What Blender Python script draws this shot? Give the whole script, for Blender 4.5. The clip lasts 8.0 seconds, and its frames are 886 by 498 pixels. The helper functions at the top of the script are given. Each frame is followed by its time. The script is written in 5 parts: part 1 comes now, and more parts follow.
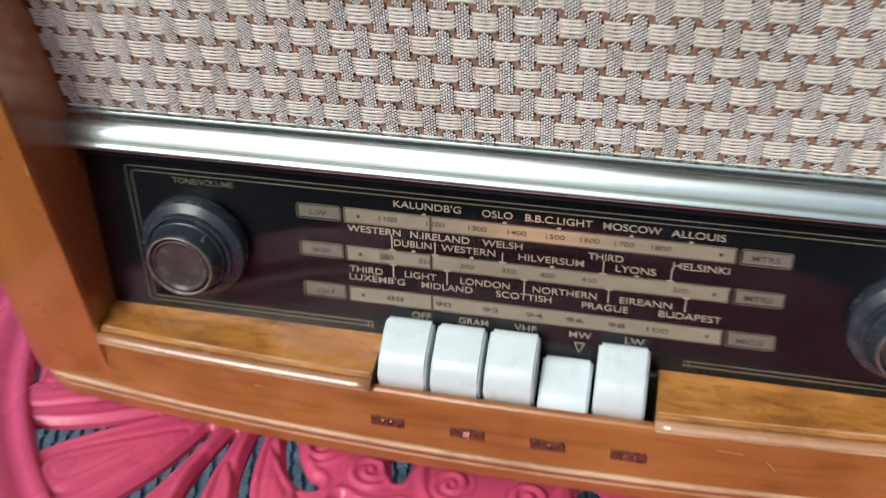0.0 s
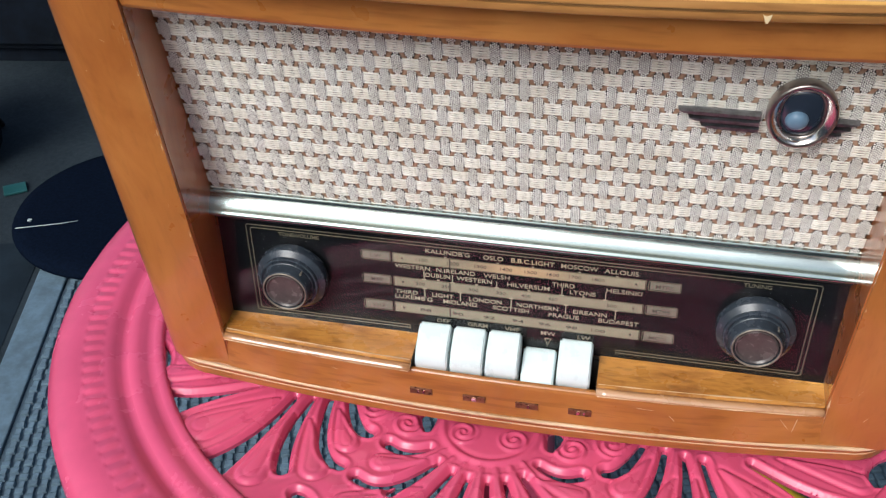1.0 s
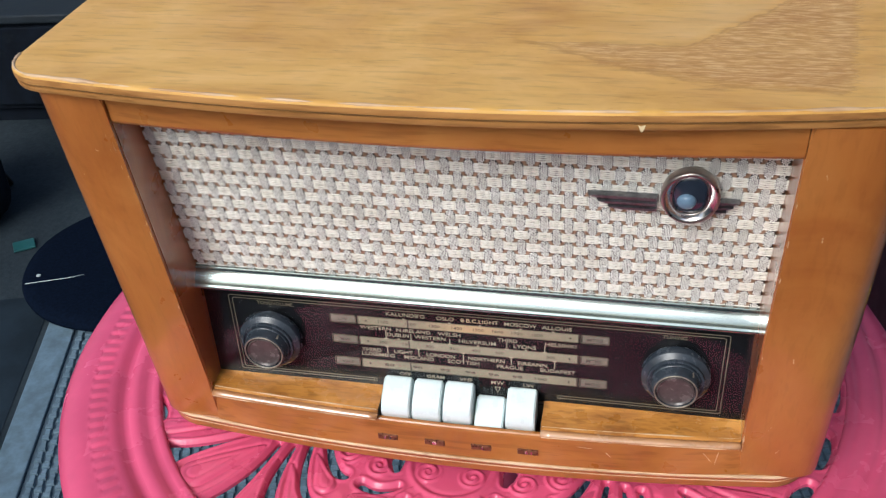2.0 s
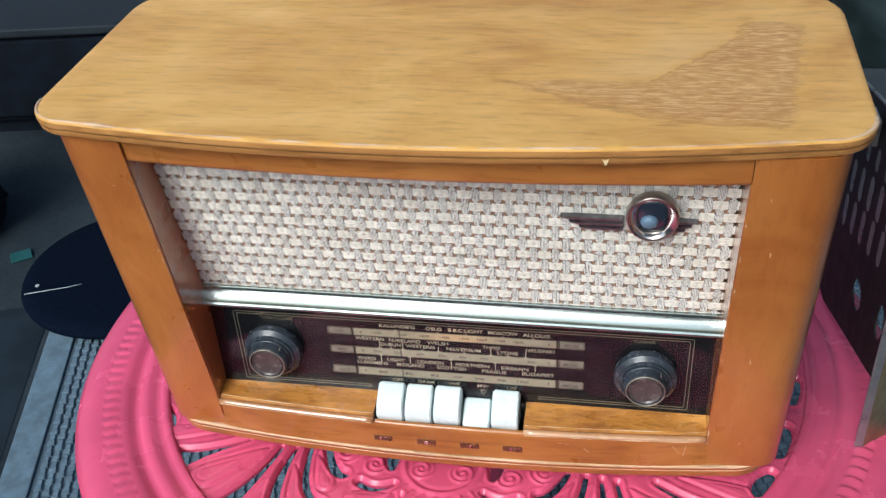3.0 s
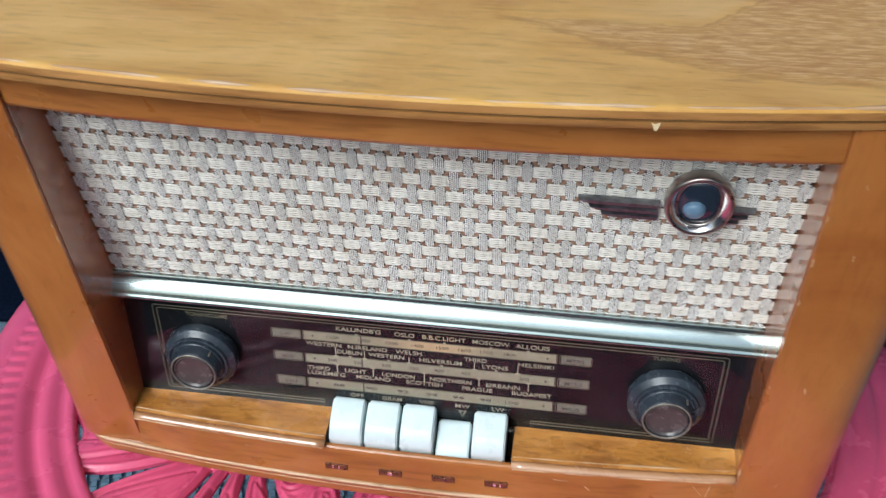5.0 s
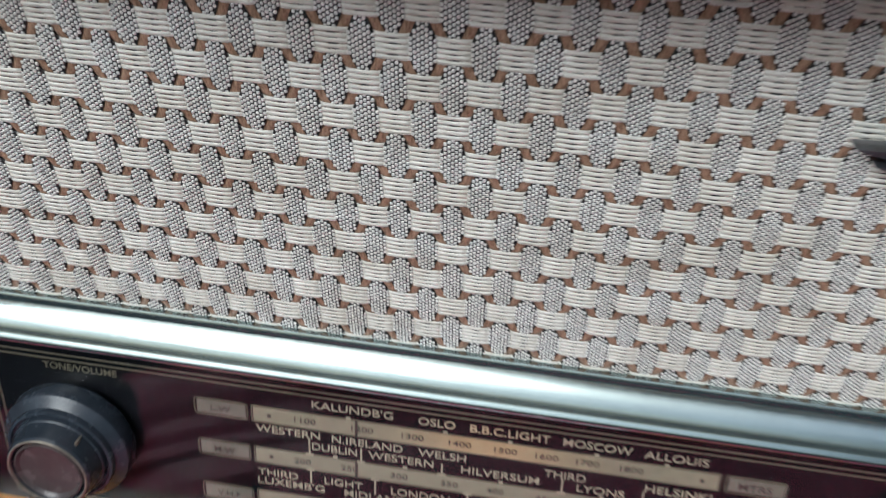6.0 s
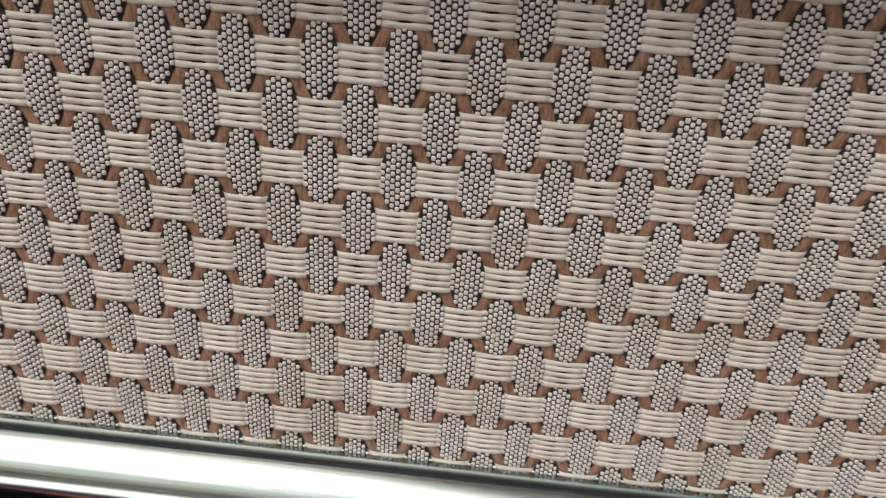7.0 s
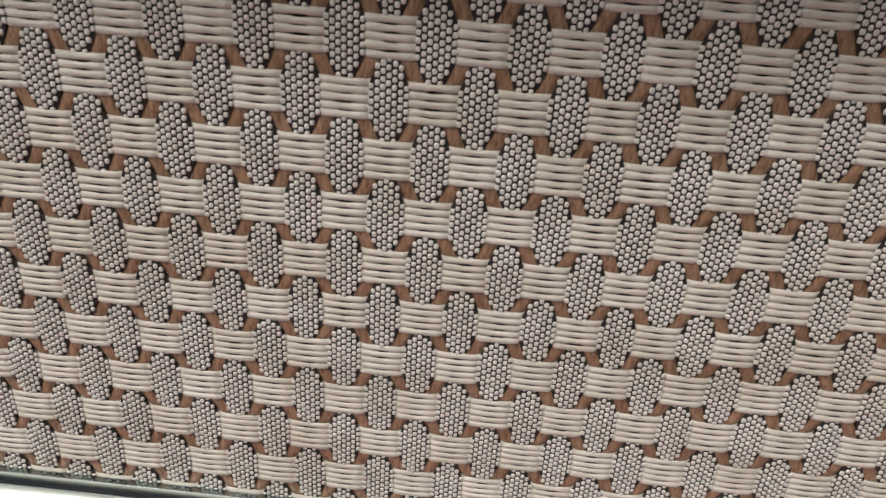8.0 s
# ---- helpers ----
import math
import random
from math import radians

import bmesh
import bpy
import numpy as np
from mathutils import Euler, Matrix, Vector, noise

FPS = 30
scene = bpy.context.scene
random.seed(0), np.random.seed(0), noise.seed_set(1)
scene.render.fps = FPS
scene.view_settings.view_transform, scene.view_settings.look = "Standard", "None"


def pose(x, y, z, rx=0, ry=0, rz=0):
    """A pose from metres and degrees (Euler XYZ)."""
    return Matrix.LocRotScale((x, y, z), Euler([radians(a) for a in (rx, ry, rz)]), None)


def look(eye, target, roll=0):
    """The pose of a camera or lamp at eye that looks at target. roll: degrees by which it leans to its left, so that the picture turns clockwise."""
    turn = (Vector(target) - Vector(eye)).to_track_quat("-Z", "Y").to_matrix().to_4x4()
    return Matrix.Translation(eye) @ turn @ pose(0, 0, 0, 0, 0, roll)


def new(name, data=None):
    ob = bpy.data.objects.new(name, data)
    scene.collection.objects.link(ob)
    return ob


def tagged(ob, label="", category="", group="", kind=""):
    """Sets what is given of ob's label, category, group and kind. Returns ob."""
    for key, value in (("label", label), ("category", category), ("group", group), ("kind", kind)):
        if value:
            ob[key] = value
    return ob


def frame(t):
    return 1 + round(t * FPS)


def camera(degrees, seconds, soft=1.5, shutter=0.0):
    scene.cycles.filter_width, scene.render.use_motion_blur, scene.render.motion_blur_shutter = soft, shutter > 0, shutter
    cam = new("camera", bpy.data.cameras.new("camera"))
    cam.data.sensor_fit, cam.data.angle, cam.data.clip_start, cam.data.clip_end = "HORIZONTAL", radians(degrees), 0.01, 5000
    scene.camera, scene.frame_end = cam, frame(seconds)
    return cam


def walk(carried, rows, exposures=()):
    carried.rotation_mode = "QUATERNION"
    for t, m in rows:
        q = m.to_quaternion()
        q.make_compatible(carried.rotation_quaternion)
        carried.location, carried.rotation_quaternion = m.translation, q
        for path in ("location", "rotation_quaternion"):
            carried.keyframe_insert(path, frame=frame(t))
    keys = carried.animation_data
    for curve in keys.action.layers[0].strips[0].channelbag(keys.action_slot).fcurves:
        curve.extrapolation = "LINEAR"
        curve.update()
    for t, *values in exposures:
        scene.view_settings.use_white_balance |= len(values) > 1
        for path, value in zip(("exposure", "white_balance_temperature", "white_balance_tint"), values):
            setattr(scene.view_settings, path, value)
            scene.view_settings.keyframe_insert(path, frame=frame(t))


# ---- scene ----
# Metres. x runs along the radio's front, y into it, z up. The table top lies at z = TOP.
TOP = 0.46
cam = camera(47.61, 8.0, soft=1.2, shutter=0.35)
PATH = [
    (0, (0.0401, -0.3580, 0.3648), (-0.0141, -0.1127, 0.2008), -0.56),
    (0.2, (0.0567, -0.4048, 0.4072), (-0.0002, -0.1646, 0.2367), -0.78),
    (0.5, (0.0692, -0.4547, 0.4516), (0.0135, -0.2138, 0.2816), -0.33),
    (0.8, (0.0667, -0.5016, 0.5126), (0.0135, -0.2625, 0.3393), -0.99),
    (1, (0.0638, -0.5217, 0.5316), (0.0124, -0.2834, 0.3567), -0.92),
    (1.5, (0.0853, -0.5466, 0.5662), (0.0340, -0.3045, 0.3967), -2.15),
    (1.7, (0.1032, -0.5565, 0.5837), (0.0483, -0.3139, 0.4161), -3.04),
    (2.8, (0.1216, -0.6074, 0.6469), (0.0711, -0.3664, 0.4756), -3.32),
    (3, (0.1233, -0.6143, 0.6579), (0.0734, -0.3726, 0.4875), -3.71),
    (3.5, (0.1294, -0.6293, 0.6796), (0.0825, -0.3856, 0.5111), -4.18),
    (4, (0.1221, -0.6298, 0.6721), (0.0792, -0.3873, 0.5007), -3.71),
    (4.2, (0.1120, -0.6259, 0.6624), (0.0741, -0.3827, 0.4908), -2.91),
    (5.3, (0.0753, -0.4018, 0.5129), (0.0368, -0.1618, 0.3371), 0.87),
    (5.5, (0.0711, -0.3462, 0.4700), (0.0263, -0.1066, 0.2950), 0.42),
    (5.7, (0.0543, -0.3001, 0.4266), (0.0107, -0.0607, 0.2512), 1.00),
    (5.9, (0.0284, -0.2731, 0.3985), (-0.0077, -0.0264, 0.2316), 2.59),
    (6, (0.0220, -0.2647, 0.3818), (-0.0146, -0.0119, 0.2245), 2.84),
    (6.5, (0.0021, -0.2341, 0.3417), (-0.0219, 0.0355, 0.2122), 4.10),
    (7, (-0.0093, -0.2125, 0.3204), (-0.0208, 0.0660, 0.2092), 5.07),
    (7.5, (-0.0145, -0.2006, 0.3100), (-0.0247, 0.0820, 0.2098), 4.77),
    (8, (-0.0074, -0.2007, 0.3189), (-0.0209, 0.0805, 0.2152), 4.65),
]
BASE = TOP - 0.003
LIFT = Vector((0, 0, BASE))
walk(cam, [(t, look(Vector(eye) + LIFT, Vector(target) + LIFT, roll)) for t, eye, target, roll in PATH],
     [(0, -0.3, 6200, 7), (0.5, -0.2, 6200, 7), (1.0, 0.05, 6150, 6), (1.7, 0.04, 6100, 6), (3.5, 0.12, 5980, 3.5), (4.2, 0.12, 5980, 3.5), (5.3, -0.20, 5450, 0), (5.5, -0.28, 5300, -1), (6.0, -0.48, 5700, 2), (6.5, -0.57, 6300, 7), (7.0, -0.77, 6600, 9), (8.0, -0.82, 6700, 9)])

# ---- world and light: a bright overcast day ----
world = bpy.data.worlds.new("sky")
scene.world = world
world.use_nodes = True
wn = world.node_tree
sky = wn.nodes.new("ShaderNodeTexSky")
sky.sky_type, sky.sun_disc = "NISHITA", False
sky.sun_elevation, sky.sun_rotation = radians(44), radians(202)
sky.air_density, sky.dust_density = 1.0, 4.0
wn.links.new(sky.outputs[0], wn.nodes["Background"].inputs[0])
wn.nodes["Background"].inputs[1].default_value = 0.14
sun = new("sun", bpy.data.lights.new("sun", "SUN"))
sun.data.energy, sun.data.angle, sun.data.color = 2.0, radians(30), (1.0, 0.98, 0.96)
sun.matrix_world = look((-0.9, -2.05, 1.63), (0, 0, 0))


# ---- materials ----
class Nodes:
    """A small builder for one node material."""

    def __init__(self, name, rough=0.5, metal=0.0, spec=0.5):
        self.mat = bpy.data.materials.new(name)
        self.mat.use_nodes = True
        self.tree = self.mat.node_tree
        self.shader = self.tree.nodes["Principled BSDF"]
        self.set("Roughness", rough), self.set("Metallic", metal), self.set("Specular IOR Level", spec)

    def set(self, slot, value):
        if isinstance(value, bpy.types.NodeSocket):
            self.tree.links.new(value, self.shader.inputs[slot])
        else:
            self.shader.inputs[slot].default_value = value

    def node(self, kind, *args, **values):
        n = self.tree.nodes.new(kind)
        for key, value in values.items():
            if key in n.inputs:
                self.link(value, n.inputs[key])
        for i, value in enumerate(args):
            if value is not None:
                self.link(value, n.inputs[i])
        return n

    def link(self, value, slot):
        if isinstance(value, bpy.types.NodeSocket):
            self.tree.links.new(value, slot)
        else:
            slot.default_value = value

    def coords(self, scale=(1, 1, 1), turn=(0, 0, 0)):
        m = self.node("ShaderNodeMapping", self.node("ShaderNodeTexCoord").outputs["Object"])
        m.inputs["Scale"].default_value, m.inputs["Rotation"].default_value = scale, turn
        return m.outputs[0]

    def noise(self, at, scale, detail=4.0, rough=0.55, twist=0.0):
        n = self.node("ShaderNodeTexNoise", Vector=at, Scale=scale, Detail=detail, Roughness=rough, Distortion=twist)
        return n.outputs[0]

    def ramp(self, value, *stops):
        n = self.node("ShaderNodeValToRGB", value)
        marks = n.color_ramp.elements
        while len(marks) < len(stops):
            marks.new(0.5)
        for mark, (at, colour) in zip(marks, stops):
            mark.position, mark.color = at, (*colour, 1) if len(colour) == 3 else colour
        return n.outputs[0]

    def math(self, how, *args):
        n = self.node("ShaderNodeMath", *args)
        n.operation = how
        return n.outputs[0]

    def mix(self, amount, a, b, how="MIX"):
        n = self.tree.nodes.new("ShaderNodeMix")
        n.data_type, n.blend_type = "RGBA", how
        self.link(amount, n.inputs[0]), self.link(a, n.inputs[6]), self.link(b, n.inputs[7])
        return n.outputs[2]

    def map(self, value, a, b, c, d):
        return self.node("ShaderNodeMapRange", value, a, b, c, d).outputs[0]

    def bump(self, height, strength=0.3, distance=0.001):
        n = self.node("ShaderNodeBump", Height=height, Strength=strength, Distance=distance)
        self.set("Normal", n.outputs[0])


def rgb(*c):
    return (*c, 1.0)


def wood(name, light, mid, dark, stretch, rough=0.38, stain=False, figure=1.0, coat=(0.25, 0.18), chips=False, pore=0.55, share=0.32, blotches=0.5, gloss=1.5, relief=0.12):
    """Varnished veneer: fibres along the short axis of stretch, cloudy figure, pores, worn varnish."""
    m = Nodes(name, rough)
    at = m.coords(stretch)
    fibre = m.noise(at, 90 * figure, 6, 0.62, 0.4)
    cloud = m.noise(m.coords(tuple(0.5 * s + 0.3 for s in stretch)), 16, 5, 0.6, 1.6)
    both = m.math("ADD", m.math("MULTIPLY", fibre, share), m.math("MULTIPLY", cloud, 1 - share))
    colour = m.ramp(both, (0.34, dark), (0.5, mid), (0.66, light))
    blotch = m.ramp(m.noise(m.coords(tuple(0.4 * s + 0.5 for s in stretch)), 7, 4, 0.6, 0.8), (0.36, (0.86, 0.80, 0.72)), (0.56, (1, 1, 1)), (0.72, (1.0, 1.0, 0.96)))
    colour = m.mix(blotches, colour, blotch, "MULTIPLY")
    pores = m.ramp(m.noise(at, 260, 2, 0.5), (0.34, (0.62, 0.58, 0.55)), (0.46, (1, 1, 1)))
    colour = m.mix(pore, colour, pores, "MULTIPLY")
    shine = m.map(m.noise(m.coords((1, 1, 1)), 35, 4), 0.3, 0.7, rough - 0.08, rough + 0.12)
    if stain:
        xyz = m.node("ShaderNodeSeparateXYZ", m.coords((1, 1, 1)))
        x, y = xyz.outputs[0], xyz.outputs[1]
        wob = m.math("MULTIPLY", m.math("SUBTRACT", m.noise(m.coords((3, 9, 1)), 14, 5, 0.7), 0.5), 0.030)
        fine = m.math("MULTIPLY", m.math("SUBTRACT", m.noise(m.coords((6, 40, 1)), 14, 4, 0.7), 0.5), 0.030)
        xw, yw = m.math("ADD", x, wob), m.math("ADD", y, m.math("MULTIPLY", wob, 0.5))
        right = m.map(m.math("SUBTRACT", m.math("ADD", x, fine), m.math("MULTIPLY", y, 0.16)), 0.231, 0.236, 1, 0)
        back = m.map(m.math("ADD", y, fine), 0.099, 0.107, 1, 0)
        bend = m.math("MINIMUM", m.math("MULTIPLY", yw, 0.85), m.math("ADD", m.math("MULTIPLY", yw, 0.25), 0.042))
        upper = m.math("MULTIPLY", m.map(m.math("SUBTRACT", xw, m.math("ADD", bend, 0.138)), -0.001, 0.007, 0, 1), m.map(yw, -0.006, 0.0, 0, 1))
        tail = m.math("MULTIPLY", m.map(m.math("ADD", yw, m.math("MULTIPLY", xw, 0.50)), 0.014, 0.034, 0, 1), m.map(yw, -0.003, 0.002, 1, 0))
        tail = m.math("MULTIPLY", tail, m.map(yw, -0.060, -0.046, 0, 1))
        patch = m.math("MULTIPLY", m.math("MULTIPLY", right, back), m.math("MAXIMUM", upper, tail))
        pale = m.math("MULTIPLY", m.map(m.math("SUBTRACT", xw, bend), 0.070, 0.120, 0, 1), m.map(m.math("SUBTRACT", xw, bend), 0.130, 0.138, 1, 0))
        pale = m.math("MULTIPLY", pale, m.math("MULTIPLY", m.map(yw, 0.0, 0.020, 0, 1), m.map(yw, 0.060, 0.095, 1, 0)))
        colour = m.mix(m.math("MULTIPLY", pale, 0.35), colour, rgb(0.80, 0.56, 0.26))
        flake = m.ramp(m.noise(m.coords((5, 26, 1)), 16, 5, 0.7), (0.38, (0.37, 0.175, 0.060)), (0.5, (0.52, 0.275, 0.105)), (0.62, (0.74, 0.51, 0.27)))
        colour = m.mix(m.math("MULTIPLY", patch, 0.66), colour, flake)
        seam = m.ramp(patch, (0.12, (1, 1, 1)), (0.35, (0.62, 0.52, 0.42)), (0.62, (1, 1, 1)))
        colour = m.mix(0.55, colour, seam, "MULTIPLY")
        shine = m.math("ADD", shine, m.math("MULTIPLY", patch, 0.22))
        edge = m.math("MULTIPLY", patch, m.noise(m.coords((5, 26, 1)), 16, 5, 0.7))
        m.bump(m.math("ADD", m.math("MULTIPLY", fibre, 0.25), edge), 0.35, 0.0012)
        spots = m.ramp(m.noise(m.coords((7, 60, 1)), 9, 3, 0.6), (0.66, (1, 1, 1)), (0.76, (0.62, 0.52, 0.42)))
        colour = m.mix(0.8, colour, spots, "MULTIPLY")
    else:
        m.bump(fibre, relief, 0.0006)
    if chips:
        fleck = m.ramp(m.noise(m.coords((1, 1, 0.35)), 75, 3, 0.75), (0.735, (0, 0, 0)), (0.75, (1, 1, 1)))
        colour = m.mix(m.math("MULTIPLY", fleck, 0.7), colour, rgb(0.78, 0.55, 0.36))
    m.set("Base Color", colour), m.set("Roughness", shine)
    m.set("Coat Weight", coat[0]), m.set("Coat Roughness", coat[1]), m.set("Coat IOR", gloss)
    return m.mat


ALONG, UPRIGHT = (0.09, 1, 1), (1, 1, 0.08)
WOOD_TOP = wood("honey_veneer", (0.84, 0.525, 0.180), (0.73, 0.425, 0.115), (0.59, 0.30, 0.068), (0.14, 1, 1), 0.40, stain=True, figure=1.0, coat=(0.06, 0.25), pore=0.38, share=0.30, blotches=1.0)
WOOD_RAIL = wood("amber_beech", (0.47, 0.195, 0.048), (0.40, 0.150, 0.033), (0.30, 0.100, 0.020), ALONG, 0.34, coat=(0.5, 0.10))
WOOD_POST = wood("orange_beech", (0.47, 0.180, 0.042), (0.41, 0.142, 0.030), (0.34, 0.106, 0.021), UPRIGHT, 0.34, coat=(0.7, 0.06), chips=True, pore=0.2, share=0.2)
WOOD_CHEEK = wood("polished_cheek", (0.42, 0.150, 0.038), (0.36, 0.115, 0.027), (0.30, 0.088, 0.019), UPRIGHT, 0.30, coat=(1.0, 0.09), pore=0.2, share=0.2, gloss=1.56, relief=0.0)
WOOD_LEDGE = wood("figured_walnut", (0.70, 0.355, 0.088), (0.54, 0.240, 0.052), (0.24, 0.085, 0.018), (0.26, 1, 1), 0.26, figure=0.9, coat=(0.8, 0.07), share=0.6, blotches=1.0, pore=0.75)
WOOD_EDGE = wood("brown_ply_line", (0.30, 0.155, 0.050), (0.21, 0.105, 0.032), (0.11, 0.052, 0.016), ALONG, 0.45)
WOOD_SIDE = wood("honey_edge", (0.54, 0.285, 0.095), (0.43, 0.205, 0.060), (0.28, 0.120, 0.034), (0.05, 1, 1), 0.40, pore=0.6, share=0.5)
WOOD_BARE = wood("bare_chipped_wood", (0.80, 0.66, 0.43), (0.74, 0.58, 0.35), (0.70, 0.54, 0.32), (0.15, 1, 1), 0.6, figure=0.4, coat=(0.0, 0.3))
WOOD_WORN = wood("worn_pale_edge", (0.76, 0.58, 0.40), (0.64, 0.44, 0.27), (0.38, 0.20, 0.08), (0.15, 1, 1), 0.42, figure=0.6)
LIP = wood("worn_varnished_lip", (0.66, 0.42, 0.26), (0.50, 0.26, 0.12), (0.34, 0.15, 0.055), (0.10, 1, 1), 0.24, figure=0.5, coat=(1.0, 0.12), pore=0.3, share=0.5, gloss=1.75, relief=0.04)


def paint(name, colour, rough, depth=0.0, spots=None, metal=0.0, scale=60.0, vary=0.12, spec=0.5):
    """A plain coat with slight variation in tone and gloss, and optional dirt."""
    m = Nodes(name, rough, metal, spec)
    at = m.coords()
    n = m.noise(at, scale, 5, 0.6)
    low = tuple(c * (1 - vary) for c in colour)
    high = tuple(min(1.0, c * (1 + vary)) for c in colour)
    tone = m.ramp(n, (0.35, low), (0.65, high))
    if spots:
        tone = m.mix(m.ramp(m.noise(at, scale * 0.4, 6, 0.7), (0.60, (0, 0, 0)), (0.74, (1, 1, 1))), tone, rgb(*spots))
    m.set("Base Color", tone)
    m.set("Roughness", m.map(n, 0.3, 0.7, max(0.02, rough - 0.06), min(1, rough + 0.08)))
    if depth:
        m.bump(m.noise(at, scale * 2.2, 4, 0.6), 0.3, depth)
    return m.mat


PINK = paint("glossy_pink_paint", (0.665, 0.090, 0.195), 0.25, 0.0, None, scale=14, vary=0.09)


def drawn_brass():
    """Pale brass drawn through a die: fine lines along its length, patches of dulled polish."""
    m = Nodes("pale_brass", 0.13, 1.0)
    lines = m.noise(m.coords((0.01, 1, 1)), 1500, 3, 0.6)
    dull = m.noise(m.coords((0.35, 1, 1)), 28, 4, 0.6)
    m.set("Base Color", m.ramp(dull, (0.32, (0.39, 0.455, 0.44)), (0.62, (0.49, 0.58, 0.575))))
    m.set("Roughness", m.map(m.math("ADD", m.math("MULTIPLY", lines, 0.5), m.math("MULTIPLY", dull, 0.5)), 0.3, 0.7, 0.17, 0.30))
    m.bump(lines, 0.10, 0.0003)
    return m.mat


BRASS = drawn_brass()
BRASS_DULL = paint("dull_brass", (0.62, 0.52, 0.36), 0.38, 0.0, None, 0.9, 40, 0.1)
GOLD = paint("gold_print", (0.17, 0.145, 0.095), 0.45, 0.0, None, 0.2, 300, 0.15)
WORN_RING = paint("worn_ring_metal", (0.30, 0.27, 0.22), 0.4, 0.0, None, 0.6, 200, 0.3)
CREAM = paint("cream_print", (0.40, 0.335, 0.24), 0.6, 0.0, None, 0.0, 400, 0.12)
SCALE_TONE = paint("scale_strip", (0.25, 0.22, 0.155), 0.55, 0.0, None, 0.0, 200, 0.1)
BOX_TONE = paint("band_box_tone", (0.17, 0.15, 0.12), 0.4, 0.0, None, 0.0, 200, 0.1)
HEAD = paint("dark_header", (0.010, 0.011, 0.014), 0.42, 0.0, spec=0.16)
INK = paint("dark_print", (0.035, 0.026, 0.02), 0.6, 0.0)
DIAL = paint("black_dial", (0.0045, 0.0050, 0.0065), 0.7, 0.0, spec=0.06)
KNOB = paint("dark_bakelite", (0.034, 0.044, 0.058), 0.24, 0.0, None, 0.0, 120, 0.2)
CAP = paint("worn_knob_cap", (0.070, 0.056, 0.055), 0.24, 0.0, None, 0.0, 120, 0.25)
KEY = paint("ivory_white_plastic", (0.70, 0.81, 0.83), 0.30, 0.0, None, 0.0, 60, 0.03)
FUNNEL = paint("soft_chrome", (0.70, 0.68, 0.67), 0.20, 0.0, None, 1.0, 60, 0.06)
CHROME = paint("chrome", (0.78, 0.76, 0.74), 0.12, 0.0, None, 1.0, 60, 0.06)
BRONZE = paint("bronze_ring", (0.44, 0.395, 0.365), 0.30, 0.0, None, 1.0, 90, 0.2)
WING = paint("dull_dark_metal", (0.23, 0.235, 0.25), 0.34, 0.0, None, 0.9, 150, 0.3)
LENS = paint("black_glass", (0.020, 0.028, 0.046), 0.10, 0.0, spec=0.8)
BROWN = paint("brown_backing", (0.36, 0.155, 0.06), 0.8, 0.0, None, 0.0, 500, 0.3)
CLOTH_BACK = paint("dark_cloth_backing", (0.105, 0.072, 0.050), 0.9, 0.0, None, 0.0, 500, 0.3)
PLATE = paint("copper_brown_badge", (0.20, 0.085, 0.05), 0.3, 0.0, None, 0.6, 300, 0.3)
BLACK = paint("black_steel", (0.012, 0.010, 0.011), 0.5, 0.0, (0.022, 0.021, 0.021), 0.0, 50, 0.2, 0.22)
TARNISH = paint("tarnished_plate", (0.30, 0.235, 0.14), 0.36, 0.0, (0.42, 0.35, 0.24), 0.7, 45, 0.25)
LOUVRE = paint("louvre_grey", (0.20, 0.215, 0.23), 0.30, 0.0, None, 0.4, 60, 0.25)
DARK_PLATE = paint("dark_plate", (0.035, 0.045, 0.050), 0.45, 0.0, (0.06, 0.07, 0.075), 0.2, 14, 0.25)
CAP_BLUE = paint("pale_blue_cap", (0.12, 0.20, 0.29), 0.34, 0.0)
STEEL = paint("grey_steel", (0.32, 0.35, 0.38), 0.3, 0.0, None, 0.8, 40, 0.2)
NAVY = paint("navy_cloth", (0.003, 0.006, 0.014), 0.95, 0.0008, None, 0.0, 200, 0.3, 0.02)
DUSK = paint("dark_box", (0.005, 0.008, 0.014), 0.8, 0.001, (0.010, 0.014, 0.019), 0.0, 25, 0.3, 0.1)
GREYWALL = paint("grey_render", (0.16, 0.19, 0.21), 0.9, 0.002, (0.10, 0.12, 0.13), 0.0, 9, 0.2)
BLUE = paint("blue_plastic", (0.02, 0.24, 0.62), 0.35, 0.0, (0.01, 0.05, 0.12), 0.0, 12, 0.15)
MAROON = paint("dark_brown_board", (0.055, 0.022, 0.020), 0.6, 0.0, None, 0.0, 20, 0.3)
ORANGE = paint("orange_paint", (0.42, 0.07, 0.02), 0.45, 0.0, None, 0.0, 14, 0.25)
PALE = paint("pale_board", (0.48, 0.55, 0.55), 0.5, 0.0, (0.3, 0.33, 0.33), 0.0, 20, 0.1)
YELLOW = paint("yellow_plastic", (0.72, 0.46, 0.02), 0.4, 0.0, (0.5, 0.3, 0.02), 0.0, 20, 0.1)
TEAL = paint("teal_plastic", (0.016, 0.085, 0.090), 0.4, 0.0)


